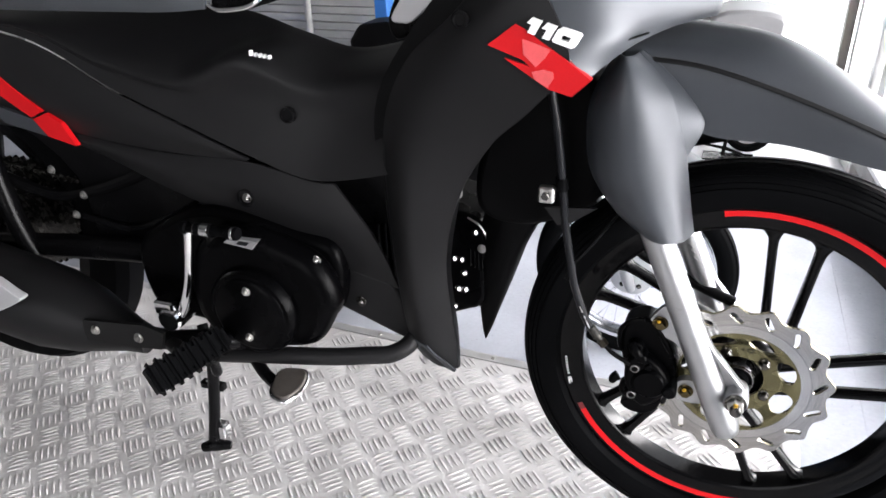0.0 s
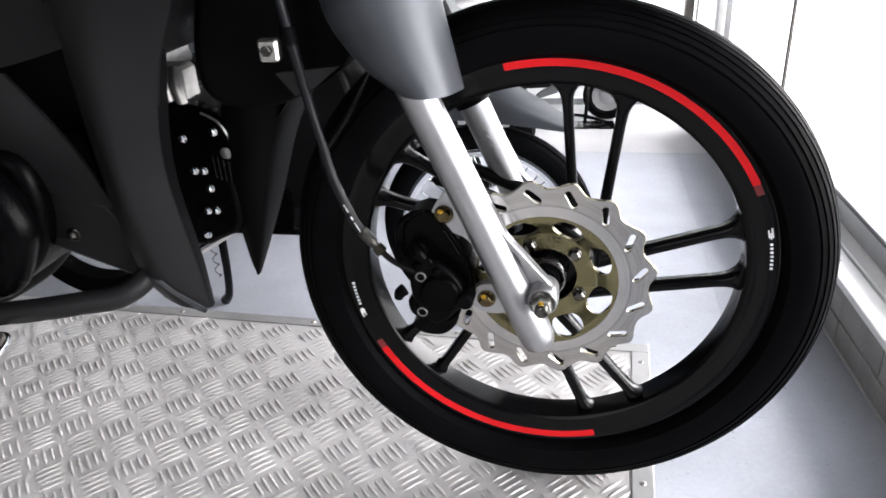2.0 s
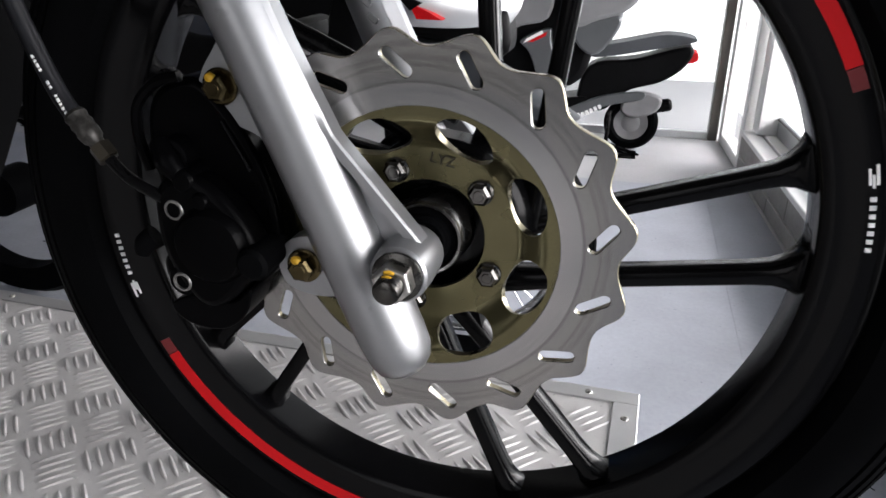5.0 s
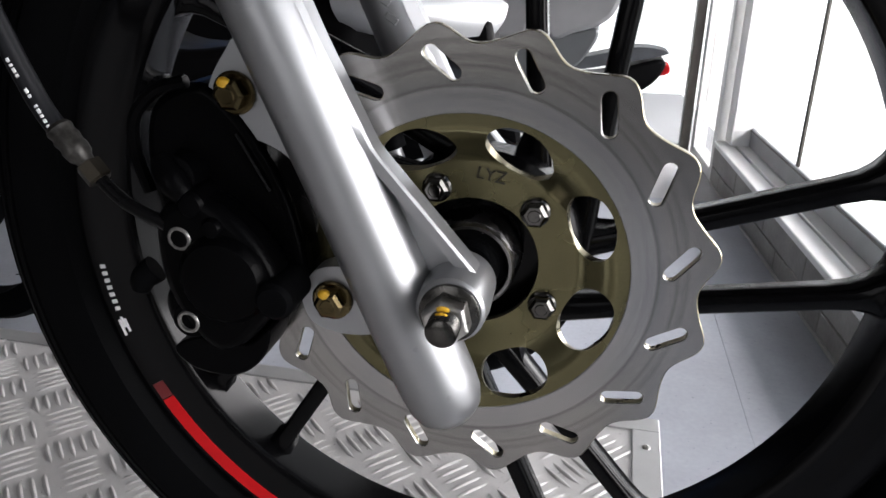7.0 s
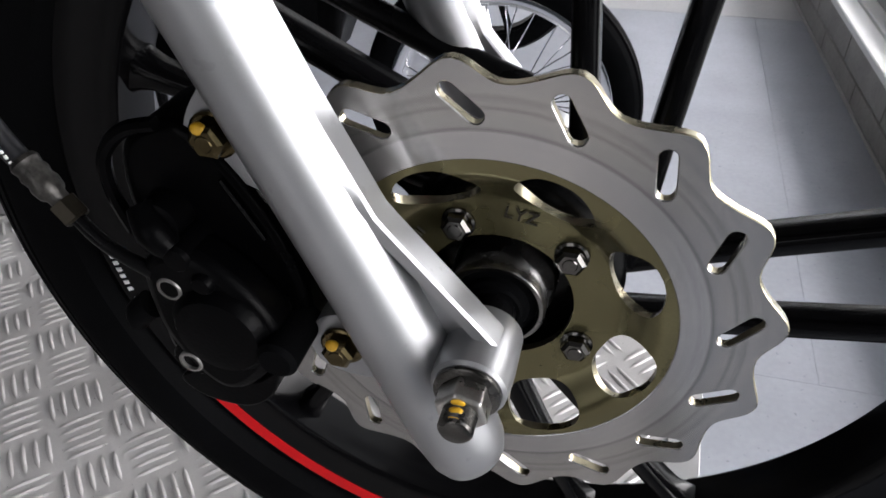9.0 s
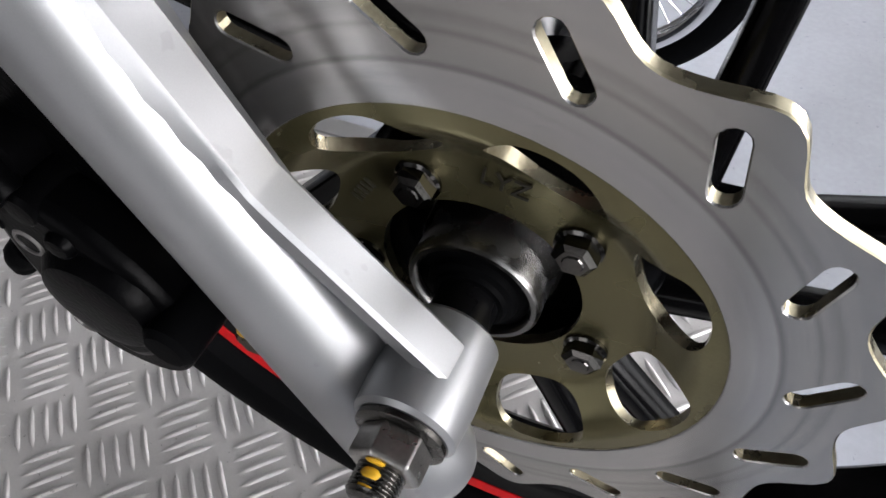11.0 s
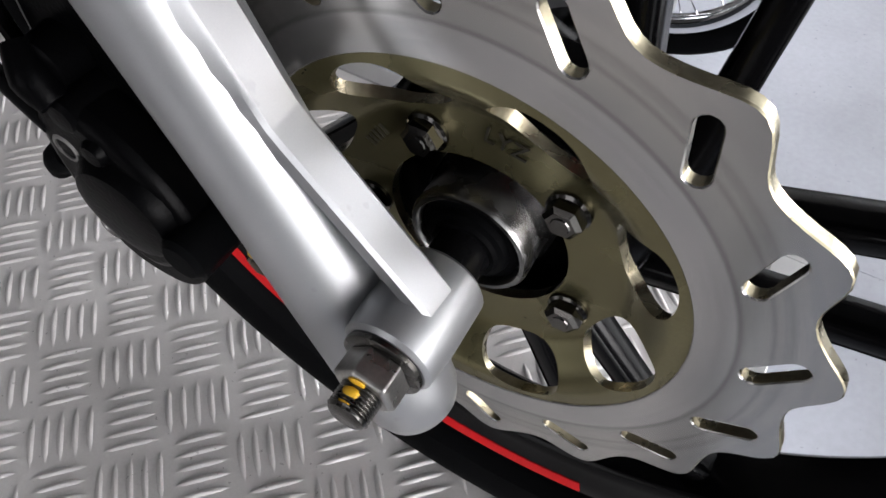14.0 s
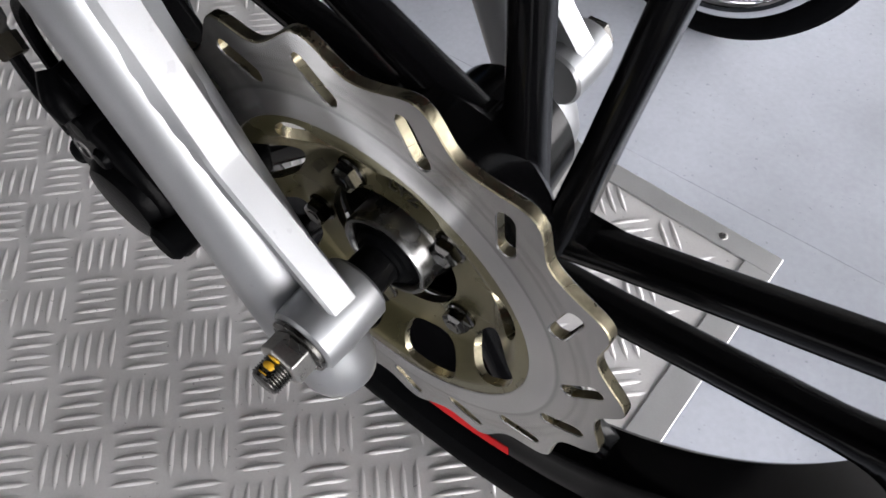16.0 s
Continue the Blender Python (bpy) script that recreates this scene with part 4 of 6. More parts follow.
slab(bm, smooth2([(-0.128, 0.262), (-0.112, 0.270), (-0.092, 0.268), (-0.080, 0.277), (-0.084, 0.262), (-0.098, 0.251), (-0.118, 0.252)], 5), -0.038, -0.014)
bevelled(part("pad_carrier", bm, "cast_black", caliper, angle=50), 0.003, 2)

bm = bmesh.new()
tube(bm, [(-0.1335, -0.030, 0.335), (-0.1375, -0.030, 0.352), (-0.1355, -0.030, 0.368), (-0.124, -0.030, 0.3795), (-0.110, -0.030, 0.3835)], 0.0028, 8, 6)
part("casting_rib", bm, "cast_black", caliper)
for x, z, r, y in ((-0.117, 0.3445, 0.0085, -0.038), (-0.108, 0.3345, 0.0060, -0.044), (-0.0985, 0.3255, 0.0045, -0.046)):
    bm = bmesh.new()
    lathe(bm, (x, -0.022, z), (x, -1, z), [(0, r * 1.2), (-y - 0.024, r * 1.05), (-y - 0.0225, r * 0.8), (-y - 0.022, 0)], 20)
    part("casting_boss", bm, "cast_black", caliper)
bm = bmesh.new()
slab(bm, smooth2([(-0.130, 0.289), (-0.118, 0.292), (-0.104, 0.284), (-0.102, 0.270), (-0.114, 0.264), (-0.128, 0.270), (-0.132, 0.280)], 5), -0.034, -0.020)
bevelled(part("pin_lug", bm, "cast_black", caliper, angle=50), 0.003, 2)
for p, q in (((-0.092, 0.362), (-0.079, 0.338)),):
    bm = bmesh.new()
    tube(bm, [(p[0], -0.0275, p[1]), (q[0], -0.0275, q[1])], 0.0012, 6, 2)
    part("pad_spring", bm, "cast_black", caliper)
caliper.location = (-0.0035, 0.008, -0.003)
# brake hose with its crimped end
bm = bmesh.new()
tube(bm, [(-0.234, -0.040, 0.660), (-0.2245, -0.042, 0.615), (-0.2165, -0.036, 0.545), (-0.2125, -0.026, 0.490), (-0.2060, -0.0235, 0.450), (-0.1995, -0.0230, 0.414), (-0.1845, -0.0230, 0.372), (-0.1740, -0.0235, 0.3550)], 0.0046, 14)
hose = part("brake_hose", bm, "hose_rubber", bike, "black rubber brake hose with faint printing")
bm = bmesh.new()
lathe(bm, (-0.1765, -0.0232, 0.3590), (-0.1560, -0.0270, 0.3365), [(0, 0), (0, 0.0050), (0.002, 0.0060), (0.005, 0.0053), (0.007, 0.0060), (0.010, 0.0053), (0.012, 0.0060), (0.016, 0.0055), (0.018, 0.0040), (0.024, 0.0038), (0.024, 0)], 20)
part("crimp_ferrule", bm, "ferrule_dark", hose, "dull dark crimped ferrule")
bm = bmesh.new()
tube(bm, [(-0.160, -0.0265, 0.3412), (-0.145, -0.0300, 0.3295), (-0.124, -0.0330, 0.3215)], 0.0030, 12, 5)
part("hose_pipe", bm, "gloss_black", hose)
bm = bmesh.new()
hexagon(bm, (-0.1625, -0.0258, 0.3437), (-0.1565, -0.0269, 0.3371), 0.0100, 0.0008)
part("hose_union", bm, "brass_dark", hose, "dull brass hose union")
# worn white print along the hose
for i in range(14):
    bm = bmesh.new()
    u = i / 13
    p = Vector((-0.1900 + 0.0130 * u, -0.0278, 0.3870 - 0.0270 * u))
    w = (0.0016, 0.0010, 0.0020, 0.0013)[i % 4]
    if i not in (4, 5, 8):
        box(bm, (-0.0007, -0.0002, -w / 2), (0.0007, 0.0003, w / 2), m=Matrix.Translation(p) @ Matrix.Rotation(radians(-25), 4, "Y"))
        part("hose_print", bm, "white_print", hose, smooth=False)
    else:
        bm.free()
bm = bmesh.new()
lathe(bm, (-0.2180, -0.0372, 0.556), (-0.2165, -0.0360, 0.541), [(0, 0), (0, 0.0068), (0.015, 0.0068), (0.015, 0)], 16)
part("hose_grommet", bm, "rubber", hose)

# ---- the motorcycle: bodywork ----
def bolt_on(parent, at, mat="steel", head=0.010, washer=0.0075, label=""):
    return part("bolt", bolt_mesh(at, (0, -1, 0), head, 0.004, washer), mat, parent, label, angle=20)


# tail and tunnel cover
bm = bmesh.new()
shell(bm, [
    [(-1.35, 0.05, 0.705), (-0.974, 0.045, 0.712), (-0.80, 0.045, 0.712), (-0.66, 0.035, 0.712), (-0.57, 0.035, 0.688), (-0.49, 0.035, 0.670), (-0.40, 0.035, 0.690)],
    [(-1.35, -0.045, 0.700), (-0.974, -0.052, 0.704), (-0.82, -0.053, 0.668), (-0.70, -0.057, 0.646), (-0.61, -0.052, 0.672), (-0.52, -0.028, 0.640), (-0.41, -0.035, 0.660)],
    [(-1.35, -0.050, 0.695), (-0.975, -0.056, 0.698), (-0.81, -0.057, 0.645), (-0.70, -0.052, 0.622), (-0.60, -0.043, 0.622), (-0.50, -0.034, 0.600), (-0.41, -0.042, 0.610)],
    [(-1.35, -0.052, 0.690), (-0.98, -0.058, 0.692), (-0.80, -0.060, 0.622), (-0.70, -0.058, 0.583), (-0.607, -0.056, 0.548), (-0.52, -0.056, 0.526), (-0.41, -0.058, 0.548)]], 0, 0.004, 8, 6)
part("tail_cover", bm, "matte_black", bike, "matt black moulded tail and tunnel cover", angle=60)
# pointed side cover with the red flash
bm = bmesh.new()
shell(bm, [
    [(-1.35, -0.056, 0.688), (-0.98, -0.060, 0.688), (-0.80, -0.062, 0.618), (-0.70, -0.061, 0.580), (-0.612, -0.059, 0.546)],
    [(-1.35, -0.068, 0.620), (-0.98, -0.071, 0.622), (-0.82, -0.070, 0.585), (-0.70, -0.065, 0.562), (-0.614, -0.059, 0.545)],
    [(-1.35, -0.060, 0.575), (-1.00, -0.061, 0.575), (-0.872, -0.061, 0.556), (-0.745, -0.060, 0.545), (-0.616, -0.059, 0.5435)]], 0, 0.004, 8, 5)
side_cover = part("side_cover", bm, "matte_black", bike, "matt black pointed side cover", angle=60)
# lower side cover down to the engine
bm = bmesh.new()
shell(bm, [
    [(-1.35, -0.055, 0.571), (-1.00, -0.056, 0.571), (-0.86, -0.057, 0.552), (-0.745, -0.056, 0.541), (-0.62, -0.056, 0.541), (-0.53, -0.055, 0.524), (-0.497, -0.052, 0.522)],
    [(-1.35, -0.058, 0.562), (-1.02, -0.060, 0.562), (-0.87, -0.062, 0.545), (-0.745, -0.064, 0.520), (-0.62, -0.064, 0.498), (-0.50, -0.062, 0.470), (-0.445, -0.058, 0.458)],
    [(-1.35, -0.054, 0.553), (-1.03, -0.055, 0.556), (-0.886, -0.056, 0.537), (-0.76, -0.055, 0.492), (-0.65, -0.054, 0.456), (-0.50, -0.052, 0.408), (-0.42, -0.048, 0.384)]], 0, 0.004, 8, 5)
lower_cover = part("lower_cover", bm, "matte_black", bike, "matt black lower side cover", angle=60)
bm = bmesh.new()
lathe(bm, (-0.622, -0.060, 0.494), (-0.622, -1, 0.494), [(0, 0), (0, 0.0125), (0.0055, 0.0125), (0.0058, 0.0105), (0.0035, 0.0098), (0.0035, 0)], 24)
part("bolt_recess", bm, "black_plastic", lower_cover)
bolt_on(lower_cover, (-0.620, -0.0630, 0.494), "steel", 0.009, 0.0065)
bm = bmesh.new()
lathe(bm, (-0.556, -0.040, 0.603), (-0.556, -1, 0.62), [(0, 0), (0, 0.010), (0.006, 0.010), (0.0065, 0.008), (0.004, 0.0072), (0.004, 0)], 20)
part("grommet", bm, "black_plastic", bike)
# red flash: two shards
for pts in ([(-1.10, 0.69), (-0.996, 0.641), (-0.924, 0.588), (-0.946, 0.578), (-1.006, 0.614), (-1.12, 0.668)], [(-0.944, 0.576), (-0.918, 0.586), (-0.896, 0.574), (-0.878, 0.543), (-0.924, 0.553)]):
    bm = bmesh.new()
    slab(bm, pts, -0.0725, -0.064)
    part("red_flash", bm, "red", side_cover, "bright red vinyl flash", smooth=False)
bm = bmesh.new()
slab(bm, [(-1.02, 0.592), (-0.944, 0.5755), (-0.925, 0.5525), (-1.00, 0.566)], -0.0715, -0.062)
part("grey_flash", bm, "matte_grey", side_cover, smooth=False)
# maker's wordmark on the tunnel: plain bars
for i in range(5):
    bm = bmesh.new()
    x = -0.590 + i * 0.0062
    box(bm, (x, -0.0555, 0.6755 - i * 0.0006), (x + 0.0026, -0.0505, 0.6795 + (0.0022 if i == 0 else 0) - i * 0.0006))
    part("word_mark", bm, "white_print", bike, smooth=False)
# seat
bm = bmesh.new()
shell(bm, [
    [(-1.35, -0.045, 0.712), (-0.97, -0.055, 0.717), (-0.80, -0.058, 0.720), (-0.70, -0.058, 0.722), (-0.645, -0.052, 0.726)],
    [(-1.35, -0.065, 0.735), (-0.97, -0.075, 0.740), (-0.80, -0.075, 0.743), (-0.70, -0.070, 0.745), (-0.636, -0.056, 0.743)],
    [(-1.35, -0.05, 0.780), (-0.97, -0.06, 0.775), (-0.80, -0.06, 0.772), (-0.70, -0.05, 0.765), (-0.628, -0.03, 0.757)],
    [(-1.35, 0.06, 0.79), (-0.97, 0.06, 0.785), (-0.80, 0.06, 0.78), (-0.70, 0.06, 0.772), (-0.62, 0.06, 0.762)]], 0, 0.004, 6, 5)
part("seat", bm, "seat_vinyl", bike, "dark grey vinyl seat", angle=60)
bm = bmesh.new()
tube(bm, [(-0.640, -0.050, 0.730), (-0.624, -0.052, 0.7255), (-0.590, -0.050, 0.729), (-0.572, -0.046, 0.738), (-0.560, -0.030, 0.752)], 0.003, 10, 5)
part("seat_trim", bm, "chrome", bike, "bright metal seat edge trim")
bm = bmesh.new()
slab(bm, [(-0.640, 0.728), (-0.622, 0.724), (-0.588, 0.727), (-0.570, 0.737), (-0.56, 0.76), (-0.63, 0.76)], -0.045, 0.06)
part("seat_hinge_cover", bm, "gloss_black", bike, smooth=False)

# leg shield
bm = bmesh.new()
shell(bm, [
    [(-0.285, -0.070, 0.790), (-0.330, -0.070, 0.735), (-0.385, -0.064, 0.685), (-0.418, -0.058, 0.620), (-0.426, -0.054, 0.545), (-0.418, -0.058, 0.417), (-0.405, -0.058, 0.325), (-0.388, -0.054, 0.290)],
    [(-0.255, -0.092, 0.780), (-0.295, -0.091, 0.720), (-0.335, -0.084, 0.670), (-0.372, -0.076, 0.612), (-0.390, -0.073, 0.545), (-0.389, -0.075, 0.425), (-0.376, -0.070, 0.325), (-0.364, -0.060, 0.283)],
    [(-0.235, -0.090, 0.765), (-0.205, -0.094, 0.698), (-0.240, -0.086, 0.648), (-0.290, -0.074, 0.598), (-0.332, -0.062, 0.525), (-0.350, -0.058, 0.435), (-0.342, -0.054, 0.330), (-0.341, -0.050, 0.277)]], 0, 0.004, 8, 6)
shield = part("leg_shield", bm, "matte_black", bike, "matt black leg shield with a hooked lower tip", angle=60)
bm = bmesh.new()
shell(bm, [
    [(-0.332, -0.0605, 0.545), (-0.349, -0.0575, 0.435), (-0.341, -0.0535, 0.330), (-0.340, -0.0495, 0.277)],
    [(-0.332, -0.044, 0.540), (-0.350, -0.044, 0.435), (-0.343, -0.042, 0.330), (-0.341, -0.043, 0.277)]], 0, 0.003, 8, 4)
part("shield_return", bm, "black_plastic", shield)
bm = bmesh.new()
shell(bm, [
    [(-0.404, -0.0620, 0.322), (-0.389, -0.0590, 0.300), (-0.372, -0.0580, 0.287), (-0.345, -0.0550, 0.2735)],
    [(-0.375, -0.0725, 0.320), (-0.366, -0.0700, 0.308), (-0.357, -0.0660, 0.298), (-0.342, -0.0560, 0.2775)]], 0, 0.003, 6, 4)
part("shield_tip", bm, "matte_grey", shield, "paler bevelled lower tip")
bm = bmesh.new()
slab(bm, [(-0.286, 0.710), (-0.258, 0.731), (-0.248, 0.726), (-0.231, 0.714), (-0.209, 0.700), (-0.183, 0.681), (-0.201, 0.664), (-0.224, 0.670), (-0.269, 0.698), (-0.243, 0.691), (-0.250, 0.697)], -0.0955, -0.086)
flash = part("red_flash", bm, "red", shield, "bright red vinyl flash with pale patches", smooth=False)
for pts in ([(-0.251, 0.717), (-0.236, 0.713), (-0.223, 0.708), (-0.229, 0.699), (-0.237, 0.691), (-0.250, 0.703)], [(-0.241, 0.686), (-0.230, 0.689), (-0.220, 0.687), (-0.219, 0.681), (-0.225, 0.6715), (-0.238, 0.679)]):
    bm = bmesh.new()
    slab(bm, pts, -0.0962, -0.090)
    part("pale_patch", bm, "flash_pink", flash, "pale red patch in the vinyl", smooth=False)
bm = bmesh.new()
lathe(bm, (-0.316, -0.086, 0.732), (-0.316, -1, 0.75), [(0, 0), (0, 0.009), (0.004, 0.009), (0.0045, 0.007), (0.003, 0.006), (0.003, 0)], 20)
part("bolt_recess", bm, "black_plastic", shield)
# inner leg shield and steering tunnel
bm = bmesh.new()
slab(bm, smooth2([(-0.30, 0.80), (-0.41, 0.68), (-0.44, 0.60), (-0.425, 0.535), (-0.385, 0.520), (-0.35, 0.540), (-0.30, 0.60), (-0.23, 0.66), (-0.21, 0.78)], 4), -0.045, 0.165)
slab(bm, smooth2([(-0.430, 0.560), (-0.415, 0.33), (-0.385, 0.30), (-0.365, 0.33), (-0.37, 0.43), (-0.36, 0.540)], 4), -0.045, -0.038)
part("inner_shield", bm, "black_plastic", bike, angle=60)
# front cowl with the model number
bm = bmesh.new()
shell(bm, [
    [(-0.270, -0.078, 0.780), (-0.240, -0.091, 0.740), (-0.214, -0.094, 0.712), (-0.200, -0.092, 0.694), (-0.186, -0.085, 0.681)],
    [(-0.220, -0.072, 0.790), (-0.200, -0.078, 0.745), (-0.182, -0.078, 0.720), (-0.174, -0.073, 0.708), (-0.173, -0.066, 0.691)],
    [(-0.175, -0.050, 0.800), (-0.168, -0.055, 0.760), (-0.160, -0.052, 0.732), (-0.152, -0.042, 0.7195), (-0.150, -0.034, 0.705)],
    [(-0.120, -0.005, 0.800), (-0.118, -0.008, 0.765), (-0.116, -0.006, 0.740), (-0.113, 0.000, 0.7255), (-0.115, 0.004, 0.717)],
    [(-0.070, 0.050, 0.790), (-0.072, 0.045, 0.765), (-0.074, 0.043, 0.742), (-0.077, 0.042, 0.727), (-0.080, 0.044, 0.720)]], 0, 0.004, 8, 5)
cowl = part("front_cowl", bm, "matte_grey", bike, "satin dark grey front cowl with white number", angle=60)
bm = bmesh.new()
for shift, glyph in ((0, "1"), (28, "1"), (54, "0")):
    if glyph == "1":
        runs = [[(0, 17), (9, 17), (9, 0), (22, 0), (22, 28), (3, 28)]]
    else:
        runs = [[(0, 4), (4, 0), (13, 0), (13, 28), (4, 28), (0, 24)], [(13, 0), (28, 0), (28, 9), (13, 9)], [(13, 19), (28, 19), (28, 28), (13, 28)], [(28, 0), (38, 0), (42, 4), (42, 24), (38, 28), (28, 28)]]
    for run in runs:
        slab(bm, [(-0.250 + 0.00051 * (u + shift) + 0.00025 * v, 0.7255 - 0.00016 * (u + shift) + 0.00044 * v) for u, v in run], -0.1000, -0.086)
part("number", bm, "white_print", cowl, "white model number 110")
bm = bmesh.new()
tube(bm, [(-0.197, -0.069, 0.706), (-0.17, -0.055, 0.708), (-0.14, -0.033, 0.715)], 0.0012, 6, 4)
part("cowl_seam", bm, "black_plastic", cowl)

# front mudguard: blade over the tyre
def guard_rail(y, pts):
    return [(x, y + dy, z) for x, dy, z in pts]


low = [(-0.150, 0, 0.640), (-0.074, 0, 0.606), (0.008, 0, 0.601), (0.098, 0, 0.583), (0.150, 0.012, 0.574), (0.180, 0.030, 0.566)]
cre = [(-0.165, 0, 0.688), (-0.083, 0, 0.676), (0.0, 0, 0.652), (0.092, 0, 0.617), (0.150, 0.010, 0.588), (0.187, 0.022, 0.568)]
mid = [(-0.150, 0, 0.702), (-0.086, 0, 0.700), (0.0, 0, 0.681), (0.092, 0, 0.632), (0.153, 0.006, 0.594), (0.190, 0.010, 0.569)]
top = [(-0.150, 0, 0.712), (-0.090, 0, 0.711), (-0.002, 0, 0.694), (0.095, 0, 0.637), (0.155, 0, 0.597), (0.191, 0, 0.570)]
bm = bmesh.new()
shell(bm, [guard_rail(0.0, low), guard_rail(-0.002, cre), guard_rail(0.020, mid), guard_rail(WY, top), [(x, 2 * WY - (0.020 + dy), z) for x, dy, z in mid], [(x, 2 * WY - (-0.002 + dy), z) for x, dy, z in cre], [(x, 2 * WY - dy, z) for x, dy, z in low]], 0, 0.0028, 8, 5)
guard = part("front_mudguard", bm, "matte_grey", bike, "satin dark grey front mudguard with a pointed nose", angle=50)
bm = bmesh.new()
tube(bm, [(-0.150, -0.0035, 0.684), (-0.083, -0.0040, 0.6775), (0.0, -0.0040, 0.6535), (0.092, -0.0036, 0.6185), (0.150, 0.0070, 0.5890)], 0.0030, 8, 6, 0.6)
part("guard_crease", bm, "matte_black", guard)
# shroud round the fork leg: a tapering half tube that runs up into the fold of the mudguard
edge_l = [(-0.170, 0.692), (-0.184, 0.670), (-0.198, 0.638), (-0.201, 0.604), (-0.194, 0.556), (-0.166, 0.516), (-0.136, 0.496)]
edge_r = [(-0.150, 0.690), (-0.130, 0.674), (-0.111, 0.652), (-0.0985, 0.619), (-0.0905, 0.586), (-0.0830, 0.545), (-0.0725, 0.494)]
hem = [0.16, 0.34, 0.50, 0.48, 0.30, 0.18, 0.16]
belly = [0.034, 0.046, 0.052, 0.054, 0.054, 0.051, 0.047]
rails = []
for u, lift in ((0.0, 0.0), (0.10, 0.55), (0.24, 0.84), (0.40, 0.98), (0.55, 1.0), (0.70, 0.90), (0.86, 0.68), (1.0, 0.16)):
    rails.append([(l[0] + (r[0] - l[0]) * u, -b * (h if u == 1.0 else lift), l[1] + (r[1] - l[1]) * u) for l, r, b, h in zip(edge_l, edge_r, belly, hem)])
bm = bmesh.new()
shell(bm, rails, 0, 0.003, 6, 4)
shroud = part("fork_shroud", bm, "matte_grey", guard, "satin dark grey fork shroud", angle=60)
bm = bmesh.new()
shell(bm, [
    [(-0.150, -0.0054, 0.690), (-0.130, -0.0156, 0.674), (-0.111, -0.0260, 0.652), (-0.0985, -0.0259, 0.619), (-0.0905, -0.0162, 0.586)],
    [(-0.148, -0.0050, 0.691), (-0.126, -0.0080, 0.6745), (-0.103, -0.0110, 0.651), (-0.0860, -0.0120, 0.620), (-0.0890, -0.0140, 0.588)],
    [(-0.146, -0.0045, 0.692), (-0.122, -0.0045, 0.6735), (-0.097, -0.0045, 0.648), (-0.0770, -0.0050, 0.6190), (-0.0875, -0.0120, 0.590)]], 0, 0.0025, 6, 4)
part("shroud_web", bm, "matte_grey", shroud, angle=60)
# black liner and flap of the mudguard behind the tyre
bm = bmesh.new()
slab(bm, smooth2([(-0.30, 0.66), (-0.20, 0.67), (-0.180, 0.56), (-0.185, 0.513), (-0.243, 0.480), (-0.295, 0.474), (-0.326, 0.490), (-0.330, 0.53), (-0.318, 0.58)], 4), -0.005, 0.125)
bevelled(part("mud_flap", bm, "liner_black", bike, "black plastic mudguard liner", angle=60), 0.010, 3)
bm = bmesh.new()
shell(bm, [
    [(-0.322, 0.030, 0.500), (-0.336, 0.032, 0.432), (-0.3395, 0.036, 0.360), (-0.3370, 0.044, 0.290), (-0.3345, 0.049, 0.263)],
    [(-0.290, 0.000, 0.490), (-0.304, 0.012, 0.432), (-0.318, 0.024, 0.360), (-0.330, 0.040, 0.290), (-0.3340, 0.048, 0.2625)],
    [(-0.252, 0.020, 0.480), (-0.280, 0.026, 0.420), (-0.303, 0.034, 0.350), (-0.322, 0.044, 0.290), (-0.3325, 0.049, 0.263)],
    [(-0.252, 0.098, 0.480), (-0.280, 0.092, 0.420), (-0.303, 0.082, 0.350), (-0.324, 0.066, 0.290), (-0.3325, 0.053, 0.263)]], 0, 0.003, 6, 5)
part("flap", bm, "liner_black", bpy.data.objects["mud_flap"], "pointed black plastic flap", angle=50)
bm = bmesh.new()
hood = [[(TYRE[0] + r * math.cos(radians(a)), y, TYRE[2] + r * math.sin(radians(a))) for a in (100, 115, 130, end)] for y, r, end in ((0.012, 0.318, 144), (0.028, 0.322, 150), (WY, 0.322, 153), (0.090, 0.322, 150), (0.106, 0.318, 147))]
shell(bm, hood, 0, 0.003, 8, 5)
part("guard_liner", bm, "liner_black", guard, angle=60)
bm = bmesh.new()
tube(bm, [(-0.150, -0.010, 0.520), (-0.168, -0.015, 0.491), (-0.180, -0.016, 0.472), (-0.193, -0.018, 0.454), (-0.206, -0.0205, 0.437), (-0.2085, -0.0215, 0.420)], 0.0026, 10, 6)
part("breather_tube", bm, "gloss_black", bike)
bm = bmesh.new()
box(bm, (-0.241, -0.052, 0.529), (-0.223, -0.040, 0.548), 0.002)
clip = part("hose_clip", bm, "steel", bike, "small bright steel hose clip", smooth=False)
bm = bmesh.new()
rod(bm, (-0.232, -0.050, 0.539), (-0.232, -0.057, 0.539), 0.005, n=6)
part("clip_bolt", bm, "dark_steel", clip)
bm = bmesh.new()
slab(bm, [(-0.238, 0.515), (-0.178, 0.520), (-0.205, 0.500), (-0.222, 0.494)], -0.030, -0.026)
part("fork_tab", bm, "matte_black", bike, smooth=False)

